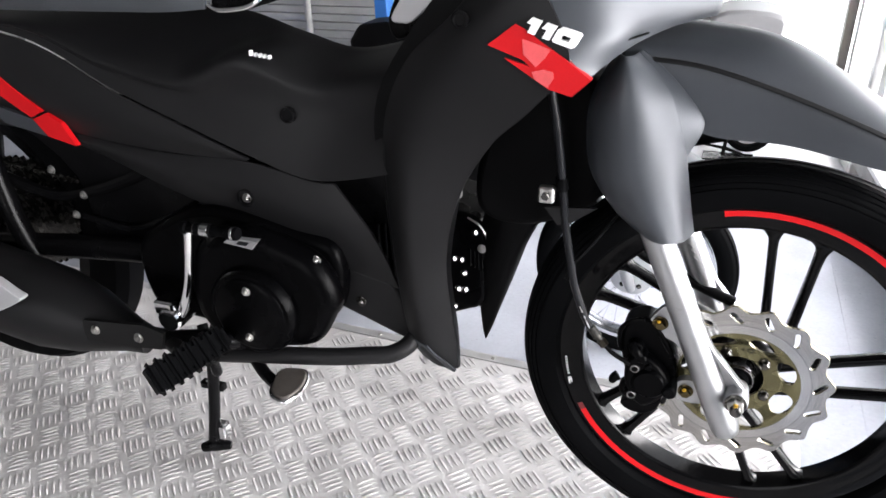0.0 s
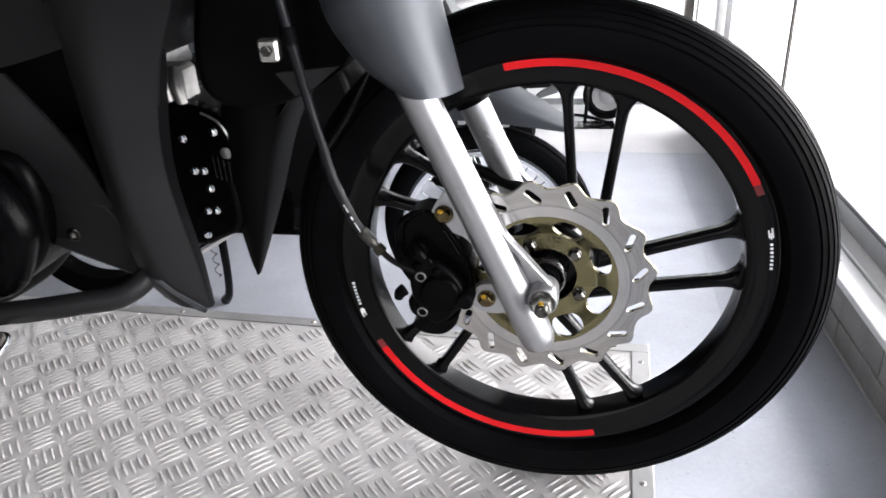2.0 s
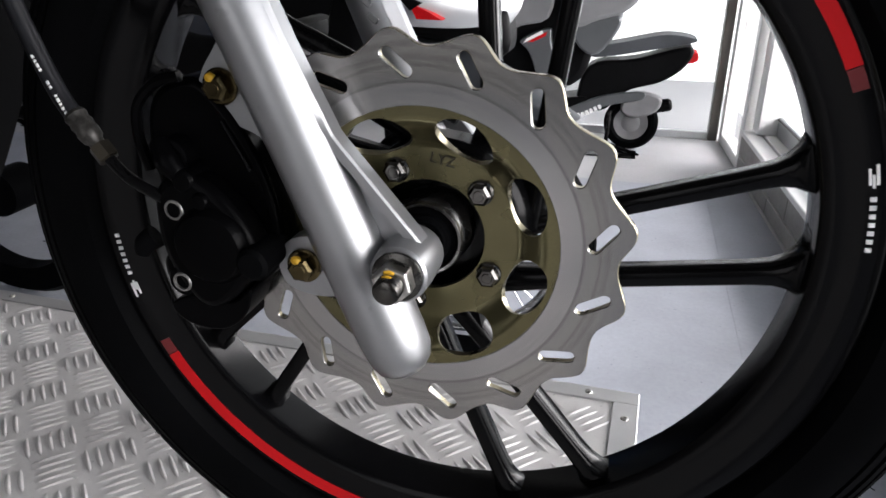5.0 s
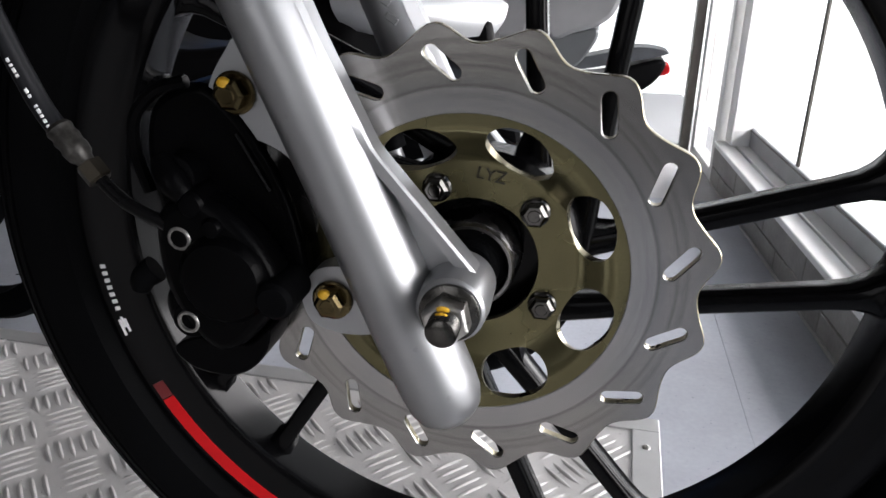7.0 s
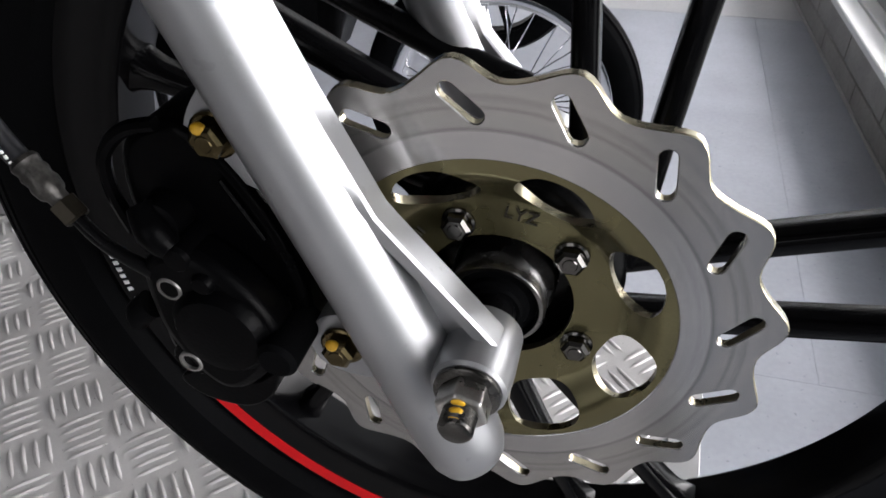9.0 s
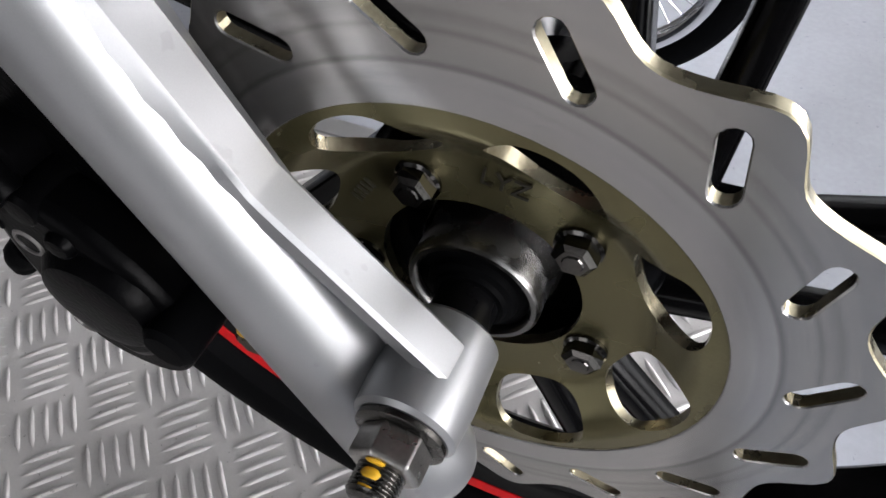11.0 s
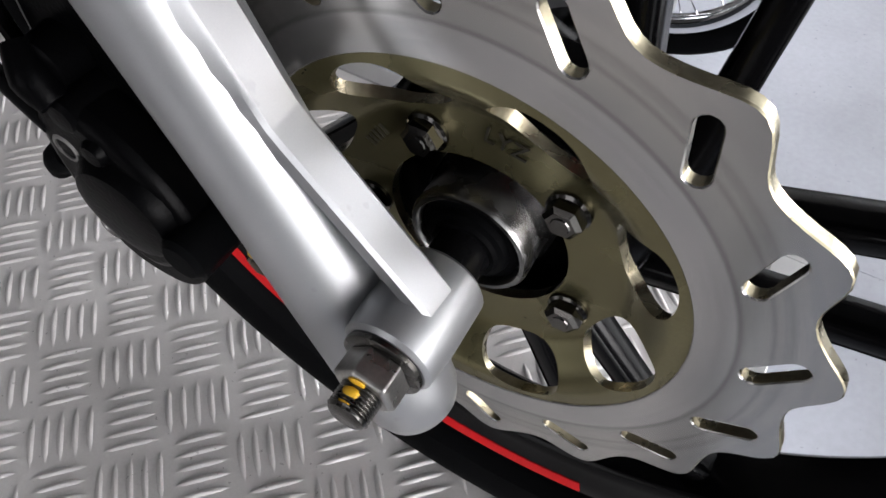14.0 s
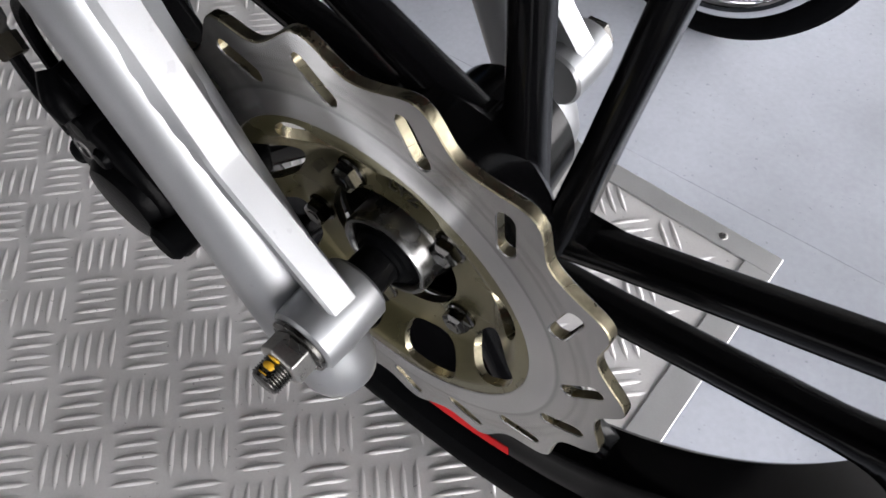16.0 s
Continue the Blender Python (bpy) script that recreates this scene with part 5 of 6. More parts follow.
# engine
bm = bmesh.new()
slab(bm, smooth2([(-0.735, 0.46), (-0.66, 0.475), (-0.56, 0.455), (-0.50, 0.445), (-0.488, 0.395), (-0.505, 0.340), (-0.560, 0.295), (-0.65, 0.275), (-0.73, 0.290), (-0.805, 0.300), (-0.815, 0.40)], 4), -0.072, 0.14)
engine = bevelled(part("engine", bm, "cast_black", bike, "black cast horizontal engine with round clutch cover", angle=50), 0.012, 3)
bm = bmesh.new()
slab(bm, smooth2([(-0.700, 0.400), (-0.665, 0.455), (-0.600, 0.470), (-0.541, 0.454), (-0.511, 0.442), (-0.490, 0.417), (-0.480, 0.382), (-0.489, 0.360), (-0.508, 0.325), (-0.530, 0.307), (-0.577, 0.296), (-0.655, 0.285), (-0.700, 0.330)], 4), -0.112, -0.07)
bevelled(part("clutch_case", bm, "cast_black", engine, angle=50), 0.026, 5)
bm = bmesh.new()
lathe(bm, (-0.6005, -0.110, 0.357), (-0.6005, -1, 0.357), [(0, 0.064), (0.010, 0.062), (0.014, 0.058), (0.0145, 0.0535), (0.0160, 0.0520), (0.0185, 0.048), (0.0195, 0.0)], 56)
part("clutch_cover", bm, "cast_black", engine, "round satin black clutch cover")
for x, y, z in ((-0.596, -0.1285, 0.395), (-0.603, -0.1285, 0.324), (-0.508, -0.095, 0.437), (-0.525, -0.095, 0.326)):
    bolt_on(engine, (x, y, z), "steel", 0.008, 0.006)
bm = bmesh.new()
slab(bm, [(-0.629, 0.453), (-0.618, 0.462), (-0.578, 0.461), (-0.587, 0.449)], -0.1150, -0.095)
label_plate = part("engine_label", bm, "mid_grey", engine, "small grey and dark blue label", smooth=False)
bm = bmesh.new()
slab(bm, [(-0.610, 0.4540), (-0.604, 0.4590), (-0.589, 0.4585), (-0.595, 0.4530)], -0.1156, -0.110)
part("label_patch", bm, "hose_rubber", label_plate, smooth=False)
bm = bmesh.new()
slab(bm, [(-0.521, 0.412), (-0.430, 0.392), (-0.402, 0.352), (-0.404, 0.312), (-0.414, 0.309), (-0.508, 0.343)], -0.050, -0.036)
strut = bevelled(part("engine_guard", bm, "matte_black", bike, "matt black moulded engine guard"), 0.004, 2)
bolt_on(strut, (-0.475, -0.0503, 0.357), "dark_steel", 0.009, 0.0075)
# cylinder and head, forward under the tunnel, with its bolts
bm = bmesh.new()
box(bm, (-0.49, 0.030, 0.345), (-0.40, 0.120, 0.450))
cylinder = part("cylinder", bm, "cast_black", engine, "finned black cylinder", smooth=False)
for i in range(8):
    bm = bmesh.new()
    x = -0.480 + i * 0.010
    box(bm, (x, 0.020, 0.335 + 0.002 * (i % 2)), (x + 0.0045, 0.130, 0.456), 0.0015)
    part("fin", bm, "cast_black", cylinder, smooth=False)
bm = bmesh.new()
slab(bm, smooth2([(-0.410, 0.462), (-0.350, 0.466), (-0.330, 0.452), (-0.321, 0.424), (-0.328, 0.392), (-0.327, 0.356), (-0.330, 0.336), (-0.348, 0.322), (-0.400, 0.318)], 4), 0.025, 0.130)
head = bevelled(part("cylinder_head", bm, "cast_black", engine, angle=50), 0.006, 2)
for x, z in ((-0.3755, 0.436), (-0.340, 0.443), (-0.370, 0.4005), (-0.3595, 0.4005), (-0.356, 0.3805), (-0.3645, 0.3545), (-0.3545, 0.355), (-0.3705, 0.326)):
    bolt_on(head, (x, 0.0245, z), "chrome", 0.0068, 0.0048)
for i in range(4):
    bm = bmesh.new()
    box(bm, (-0.347 + i * 0.0055, 0.0225, 0.392 - i * 0.002), (-0.3452 + i * 0.0055, 0.030, 0.418 - i * 0.002), 0.0005)
    part("rib", bm, "gloss_black", head, smooth=False)
bm = bmesh.new()
lathe(bm, (-0.331, 0.027, 0.4195), (-0.331, -1, 0.4195), [(0, 0), (0, 0.0065), (0.003, 0.006), (0.0045, 0.003), (0.0045, 0)], 18)
part("blanking_plug", bm, "dull_alloy", head, "small bare alloy plug")
bm = bmesh.new()
tube(bm, [(-0.350, 0.0245, 0.4625), (-0.334, 0.0245, 0.4535), (-0.3255, 0.0245, 0.4400), (-0.3232, 0.0245, 0.4255)], 0.0012, 6, 5)
part("head_rim", bm, "steel", head, "bright machined edge")
# bare intake casting over the head: four lobes
bm = bmesh.new()
box(bm, (-0.430, 0.040, 0.452), (-0.372, 0.074, 0.505), 0.004)
intake = part("intake_casting", bm, "dull_alloy", engine, "bare cast alloy intake over the cylinder head", smooth=False)
for i in range(5):
    bm = bmesh.new()
    x = -0.426 + i * 0.0125
    tube(bm, [(x - 0.002, 0.040, 0.506), (x, 0.033, 0.486), (x + 0.004, 0.034, 0.466), (x + 0.007, 0.041, 0.452 + 0.003 * (i % 2))], [0.0050, 0.0058, 0.0056, 0.0042], 10, 5)
    part("lobe", bm, "dull_alloy", intake)
bm = bmesh.new()
tube(bm, [(-0.436, 0.045, 0.284), (-0.432, 0.040, 0.278), (-0.424, 0.040, 0.2795), (-0.390, 0.042, 0.299), (-0.352, 0.045, 0.3215), (-0.346, 0.047, 0.327)], 0.0050, 10, 6)
part("shift_rod", bm, "chrome", engine, "polished steel rod")
bm = bmesh.new()
tube(bm, [(-0.57, 0.05, 0.31), (-0.60, 0.02, 0.275), (-0.66, -0.03, 0.255), (-0.78, -0.085, 0.255), (-0.90, -0.11, 0.275)], 0.016, 14, 6)
exhaust_pipe = part("exhaust_pipe", bm, "black_plastic", bike, "black painted exhaust pipe")
# kick starter
bm = bmesh.new()
tube(bm, [(-0.728, -0.112, 0.322), (-0.712, -0.116, 0.345), (-0.695, -0.118, 0.385), (-0.684, -0.118, 0.43), (-0.678, -0.116, 0.468)], [0.0075, 0.0072, 0.0062, 0.0062, 0.0068], 12, 6)
kick = part("kick_starter", bm, "chrome", bike, "folded chrome kick starter lever")
bm = bmesh.new()
rod(bm, (-0.738, -0.085, 0.322), (-0.735, -0.128, 0.322), 0.018, n=28, ch=0.003)
box(bm, (-0.758, -0.126, 0.328), (-0.726, -0.104, 0.350), 0.003)
part("kick_boss", bm, "chrome", kick)
bm = bmesh.new()
lathe(bm, (-0.684, -0.118, 0.468), (-0.592, -0.122, 0.473), [(0, 0), (0, 0.0085), (0.006, 0.0085), (0.008, 0.006), (0.020, 0.006), (0.021, 0.0085), (0.045, 0.0085), (0.046, 0.0065), (0.068, 0.0065), (0.070, 0.0085), (0.084, 0.0085), (0.086, 0.0075), (0.086, 0)], 20)
part("kick_pedal", bm, "rubber", kick, "black rubber pedal on a chrome pin")
for a, b in ((0.020, 0.022), (0.0295, 0.044), (0.076, 0.082)):
    bm = bmesh.new()
    p = Vector((-0.684, -0.118, 0.468)).lerp(Vector((-0.592, -0.122, 0.473)), a / 0.092)
    q = Vector((-0.684, -0.118, 0.468)).lerp(Vector((-0.592, -0.122, 0.473)), b / 0.092)
    rod(bm, p, q, 0.0088, n=20)
    part("pedal_ring", bm, "chrome", kick)
# step bar, footpeg, brake pedal, stands
bm = bmesh.new()
tube(bm, [(-0.775, -0.09, 0.252), (-0.731, -0.112, 0.262), (-0.662, -0.112, 0.273), (-0.568, -0.112, 0.291), (-0.500, -0.102, 0.297), (-0.453, -0.090, 0.301), (-0.423, -0.078, 0.302), (-0.403, -0.060, 0.312), (-0.398, -0.040, 0.330), (-0.400, -0.030, 0.36)], 0.0118, 16, 8)
part("step_bar", bm, "matte_black", bike, "matt black tubular step bar")
peg_m, peg_h = frame_of((-0.640, -0.132, 0.319), (-0.690, -0.222, 0.299))
peg_m = peg_m @ Matrix.Rotation(radians(38), 4, "Z")
bm = bmesh.new()
box(bm, (-0.0205, -0.0175, 0), (0.0205, 0.0175, peg_h), 0.006, 3, peg_m)
peg = part("footpeg", bm, "rubber", bike, "ribbed black rubber footpeg")
for i in range(7):
    bm = bmesh.new()
    z = 0.006 + i * (peg_h - 0.026) / 6
    grow = 0.0006 * i
    box(bm, (-0.0250 - grow, -0.0215 - grow * 0.6, z), (0.0250 + grow, 0.0215 + grow * 0.6, z + 0.0095), 0.0045, 3, peg_m)
    part("peg_rib", bm, "rubber", peg)
bm = bmesh.new()
box(bm, (-0.029, -0.0235, peg_h - 0.010), (0.029, 0.0235, peg_h + 0.003), 0.006, 3, peg_m)
part("peg_end", bm, "rubber", peg)
bm = bmesh.new()
rod(bm, (-0.628, -0.108, 0.300), (-0.644, -0.140, 0.317), 0.012)
part("peg_mount", bm, "gloss_black", peg)
bm = bmesh.new()
tube(bm, [(-0.665, -0.085, 0.290), (-0.625, -0.105, 0.279), (-0.590, -0.128, 0.268), (-0.555, -0.146, 0.266)], 0.0085, 12, 6)
pedal = part("brake_pedal", bm, "gloss_black", bike, "black brake pedal with a bright edged pad")
pad_outline = smooth2([(-0.566, -0.122), (-0.534, -0.114), (-0.521, -0.135), (-0.520, -0.160), (-0.530, -0.179), (-0.551, -0.173), (-0.561, -0.156)], 4)
for name, mat, grow, z0, z1 in (("pedal_plate", "chrome", 1.06, 0.268, 0.2755), ("pedal_pad", "pedal_dark", 0.92, 0.274, 0.2785)):
    bm = bmesh.new()
    slab(bm, [(-0.541 + (x + 0.541) * grow, -0.147 + (y + 0.147) * grow) for x, y in pad_outline], -z1, -z0)
    bmesh.ops.transform(bm, matrix=Matrix(((1, 0, 0, 0), (0, 0, 1, 0), (0, -1, 0, 0), (0, 0, 0, 1))), verts=bm.verts)
    bmesh.ops.recalc_face_normals(bm, faces=bm.faces)
    bevelled(part(name, bm, mat, pedal), 0.002, 2)
bm = bmesh.new()
tube(bm, [(-0.735, -0.02, 0.285), (-0.758, -0.03, 0.20), (-0.770, -0.038, 0.10), (-0.780, -0.045, 0.028)], 0.0095, 12, 6)
stand = part("centre_stand", bm, "gloss_black", bike, "black centre stand with bright foot")
bm = bmesh.new()
tube(bm, [(-0.800, -0.052, 0.010), (-0.780, -0.046, 0.016), (-0.755, -0.036, 0.014)], [0.008, 0.011, 0.007], 12, 4)
part("stand_foot", bm, "gloss_black", stand)
bm = bmesh.new()
box(bm, (-0.776, -0.045, 0.030), (-0.755, -0.025, 0.060), 0.004, 2)
part("stand_roller", bm, "chrome", stand)
bm = bmesh.new()
box(bm, (-0.80, -0.03, 0.118), (-0.755, -0.015, 0.132), 0.003)
tube(bm, [(-0.745, -0.055, 0.27), (-0.728, -0.07, 0.235), (-0.722, -0.07, 0.20), (-0.74, -0.05, 0.185)], 0.008, 10, 6)
part("stand_lug", bm, "gloss_black", stand)
bm = bmesh.new()
for i in range(26):
    a = i * 0.9
    bmesh.ops.create_icosphere(bm, subdivisions=1, radius=0.0016, matrix=Matrix.Translation((-0.775 + 0.006 * math.cos(a), -0.030 + 0.006 * math.sin(a), 0.24 - i * 0.004)))
part("stand_spring", bm, "steel", stand)
# silencer with its heat shield
bm = bmesh.new()
lathe(bm, (-0.800, -0.105, 0.262), (-1.35, -0.135, 0.380), [(0, 0), (0, 0.020), (0.03, 0.026), (0.10, 0.050), (0.16, 0.062), (0.54, 0.066), (0.56, 0.05), (0.56, 0)], 32)
silencer = part("silencer", bm, "matte_black", bike, "matt black exhaust silencer")
bm = bmesh.new()
slab(bm, smooth2([(-1.20, 0.45), (-1.004, 0.392), (-0.945, 0.364), (-0.935, 0.350), (-1.037, 0.312), (-1.20, 0.33)], 4), -0.186, -0.172)
bevelled(part("heat_shield", bm, "silver_body", silencer, "silver heat shield"), 0.004, 2)
bm = bmesh.new()
slab(bm, [(-0.868, 0.312), (-0.760, 0.324), (-0.728, 0.317), (-0.737, 0.289), (-0.780, 0.284), (-0.875, 0.278)], -0.1500, -0.1440)
part("silencer_bracket", bm, "matte_black", silencer, smooth=False)
for x, z in ((-0.848, 0.300), (-0.772, 0.302)):
    bolt_on(silencer, (x, -0.1503, z), "steel", 0.009, 0.0072)
# rear: swing arm, sprocket teeth and wheel beyond
bm = bmesh.new()
tube(bm, [(-0.74, -0.03, 0.375), (-0.95, -0.035, 0.36), (-1.30, -0.04, 0.32)], 0.02, 12, 4)
part("swing_arm", bm, "gloss_black", bike)
bm = bmesh.new()
teeth = []
for i in range(80):
    a = 6.2831853 * i / 80
    r = 0.098 if i % 2 else 0.090
    teeth.append((-1.115 + r * math.cos(a), 0.375 + r * math.sin(a)))
slab(bm, teeth, 0.02, 0.026)
part("rear_sprocket", bm, "dark_steel", bike, smooth=False)
bm = bmesh.new()
c = Vector((-1.250, WY, 0.335))
lathe(bm, c, c + Vector((0, 1, 0)), [(-0.034, 0.225), (-0.040, 0.25), (-0.034, 0.28), (-0.018, 0.294), (0.018, 0.294), (0.034, 0.28), (0.040, 0.25), (0.034, 0.225)], 72, True)
rear_wheel = part("rear_wheel", bm, "rubber", bike, "rear wheel with black tyre")
bm = bmesh.new()
lathe(bm, c, c + Vector((0, 1, 0)), [(-0.030, 0.230), (-0.030, 0.200), (0.030, 0.200), (0.030, 0.230)], 72, True)
lathe(bm, c - Vector((0, 0.05, 0)), c + Vector((0, 1, 0)), [(0, 0), (0, 0.05), (0.1, 0.05), (0.1, 0)], 32)
part("rear_rim", bm, "wheel_black", rear_wheel)
for k in range(5):
    bm = bmesh.new()
    a = k * 1.2566
    tube(bm, [c + Vector((0.04 * math.cos(a), 0, 0.04 * math.sin(a))), c + Vector((0.21 * math.cos(a), 0, 0.21 * math.sin(a)))], 0.012, 8, 2)
    part("rear_spoke", bm, "wheel_black", rear_wheel)
bm = bmesh.new()
tube(bm, [(-1.09, -0.045, 0.50), (-1.07, -0.05, 0.40), (-1.05, -0.05, 0.34)], 0.016, 12, 4)
part("shock_absorber", bm, "gloss_black", bike)
bm = bmesh.new()
slab(bm, smooth2([(-1.20, 0.60), (-0.70, 0.60), (-0.45, 0.56), (-0.42, 0.47), (-0.60, 0.44), (-0.74, 0.40), (-0.80, 0.34), (-0.93, 0.36), (-0.95, 0.47), (-1.05, 0.55)], 3), -0.02, 0.13)
part("frame", bm, "gloss_black", bike, "black steel frame and under-tray", angle=60)
# drive chain run, its guard edge and the frame tubes that show behind the side cover
for k in range(34):
    bm = bmesh.new()
    x = -0.79 - k * 0.0127
    z = 0.425 + 0.0012 * k
    rod(bm, (x, 0.012, z), (x, 0.034, z), 0.0042, n=8)
    box(bm, (x - 0.0075, 0.016, z - 0.004), (x + 0.0075, 0.0175, z + 0.004), 0.001)
    part("chain_link", bm, "dark_steel", bike)
for way, r in (([(-0.80, -0.024, 0.50), (-0.90, -0.028, 0.46), (-1.00, -0.030, 0.44), (-1.12, -0.030, 0.47)], 0.009),
               ([(-0.78, -0.022, 0.43), (-0.86, -0.026, 0.40), (-0.95, -0.028, 0.41)], 0.006)):
    bm = bmesh.new()
    tube(bm, way, r, 10, 6)
    part("frame_tube", bm, "gloss_black", bike)
for x, z in ((-0.98, 0.485), (-0.955, 0.415), (-0.93, 0.45), (-0.805, 0.392)):
    bolt_on(bike, (x, -0.036, z), "dull_alloy", 0.008, 0.0065)
# headlamp edge and handlebar foot above the tunnel
bm = bmesh.new()
slab(bm, smooth2([(-0.480, 0.696), (-0.470, 0.668), (-0.440, 0.683), (-0.400, 0.725), (-0.40, 0.75), (-0.45, 0.745)], 4), 0.10, 0.15)
lamp_cover = bevelled(part("indicator", bm, "gloss_black", bike, "clear indicator lens in a black housing"), 0.004, 2)
bm = bmesh.new()
slab(bm, smooth2([(-0.473, 0.697), (-0.457, 0.690), (-0.442, 0.694), (-0.414, 0.720), (-0.405, 0.740), (-0.44, 0.740)], 4), 0.094, 0.105)
bevelled(part("indicator_lens", bm, "clear_lens", lamp_cover), 0.004, 2)
# cable loop beside the wheel
bm = bmesh.new()
tube(bm, [(-0.145, 0.125, 0.50), (-0.155, 0.128, 0.44), (-0.140, 0.13, 0.395), (-0.105, 0.13, 0.375), (-0.05, 0.13, 0.35), (-0.01, 0.13, 0.335)], 0.0075, 12, 8)
part("speedometer_cable", bm, "gloss_black", bike)

# ---- second motorcycle on the shop floor ----
def spoked_wheel(owner, c, y_half=0.03):
    c = Vector(c)
    ax = Vector((0, 1, 0))
    bm = bmesh.new()
    h = [(0.020, 0.226), (0.026, 0.235), (0.031, 0.247), (0.031, 0.262), (0.027, 0.274), (0.0255, 0.271), (0.0235, 0.275), (0.019, 0.2815), (0.0175, 0.2785), (0.0155, 0.2795), (0.0145, 0.2855), (0.009, 0.288), (0.008, 0.2845), (0.006, 0.285), (0.005, 0.2885), (0, 0.289)]
    lathe(bm, c, c + ax, [(-a, r) for a, r in h] + [(a, r) for a, r in reversed(h[:-1])], 80, True)
    wheel = part("front_wheel", bm, "rubber", owner, "spoked front wheel with black tyre", angle=28)
    bm = bmesh.new()
    h = [(0.018, 0.231), (0.024, 0.232), (0.025, 0.226), (0.021, 0.214), (0.014, 0.208), (0.0, 0.203)]
    lathe(bm, c, c + ax, [(-a, r) for a, r in h] + [(a, r) for a, r in reversed(h[:-1])], 80, True)
    part("chrome_rim", bm, "chrome", wheel)
    bm = bmesh.new()
    lathe(bm, c - ax * 0.045, c + ax, [(0, 0), (0, 0.03), (0.004, 0.062), (0.010, 0.066), (0.03, 0.066), (0.032, 0.055), (0.075, 0.05), (0.09, 0.03), (0.09, 0)], 48)
    part("drum_hub", bm, "silver_body", wheel, "bare alloy drum brake hub")
    for k in range(5):
        a = k * 1.2566 + 0.3
        part("bolt", bolt_mesh(c + Vector((0.040 * math.cos(a), -0.043, 0.040 * math.sin(a))), (0, -1, 0), 0.009, 0.005, 0.008), "dark_steel", wheel)
    for k in range(36):
        a, s = 6.2831853 * k / 36, 1 if k % 2 else -1
        b = a + s * (0.32 if (k // 2) % 2 else -0.32)
        bm = bmesh.new()
        rod(bm, c + Vector((0.055 * math.cos(a), s * 0.026, 0.055 * math.sin(a))), c + Vector((0.205 * math.cos(b), s * 0.004, 0.205 * math.sin(b))), 0.0014, n=6)
        part("wire_spoke", bm, "chrome", wheel)
    return wheel


bike2 = thing("motorcycle", "grey underbone motorcycle with spoked wheels beside the platform", "motorcycle", at=Matrix.Translation((-0.225, 1.155, FLOOR)))
W2 = 0.289
spoked_wheel(bike2, (0, 0, W2))
for y in (-0.075, 0.075):
    bm = bmesh.new()
    lathe(bm, (0.005, y, W2 - 0.03), (-0.16, y, 0.70), [(0, 0), (0, 0.012), (0.02, 0.017), (0.25, 0.019), (0.26, 0.014), (0.44, 0.014), (0.44, 0)], 24)
    part("fork_leg", bm, "fork_silver", bike2, "silver fork leg")
bm = bmesh.new()
lo = [(-0.24, 0, 0.64), (-0.12, 0, 0.612), (0.0, 0, 0.604), (0.10, 0, 0.592), (0.205, 0.02, 0.572)]
hi = [(-0.24, 0, 0.70), (-0.11, 0, 0.698), (0.0, 0, 0.684), (0.10, 0, 0.645), (0.222, 0.025, 0.580)]
tp = [(-0.24, 0, 0.735), (-0.10, 0, 0.730), (0.0, 0, 0.712), (0.10, 0, 0.662), (0.232, 0, 0.581)]
shell(bm, [[(x, -0.06 + d, z) for x, d, z in lo], [(x, -0.062 + d, z) for x, d, z in hi], [(x, 0, z) for x, d, z in tp], [(x, 0.062 - d, z) for x, d, z in hi], [(x, 0.06 - d, z) for x, d, z in lo]], 0, 0.003, 6, 5)
part("front_mudguard", bm, "matte_grey", bike2, "satin dark grey front mudguard", angle=60)
for x, z in ((-0.06, 0.594), (-0.035, 0.592), (0.05, 0.588)):
    bm = bmesh.new()
    box(bm, (x, -0.052, z), (x + 0.018, -0.044, z + 0.012), 0.001)
    part("guard_tab", bm, "silver_body", bike2, smooth=False)
bm = bmesh.new()
shell(bm, [
    [(-0.36, -0.09, 0.40), (-0.33, -0.10, 0.55), (-0.27, -0.11, 0.70), (-0.24, -0.10, 0.86)],
    [(-0.30, -0.12, 0.40), (-0.27, -0.13, 0.55), (-0.20, -0.12, 0.70), (-0.15, -0.10, 0.86)],
    [(-0.32, -0.08, 0.40), (-0.24, -0.08, 0.56), (-0.14, -0.07, 0.705), (-0.06, -0.06, 0.88)],
    [(-0.32, 0.00, 0.40), (-0.24, 0.00, 0.56), (-0.12, 0.00, 0.71), (-0.03, 0.00, 0.89)]], 0, 0.004, 6, 5)
part("leg_shield", bm, "black_plastic", bike2, "black inner leg shield", angle=60)
bm = bmesh.new()
slab(bm, smooth2([(-0.26, 0.82), (-0.10, 0.80), (0.055, 0.80), (0.085, 0.765), (0.075, 0.700), (-0.04, 0.725), (-0.15, 0.735), (-0.28, 0.70)], 4), -0.050, 0.050)
bevelled(part("under_fairing", bm, "black_plastic", bike2, "black plastic inner fairing"), 0.012, 2)
for y in (-0.075, 0.075):
    bm = bmesh.new()
    lathe(bm, (-0.100, y, 0.545), (-0.160, y, 0.715), [(0, 0.0195), (0, 0.0235), (0.022, 0.0240), (0.028, 0.0210), (0.060, 0.0200), (0.12, 0.0190)], 24)
    part("fork_gaiter", bm, "rubber", bike2)
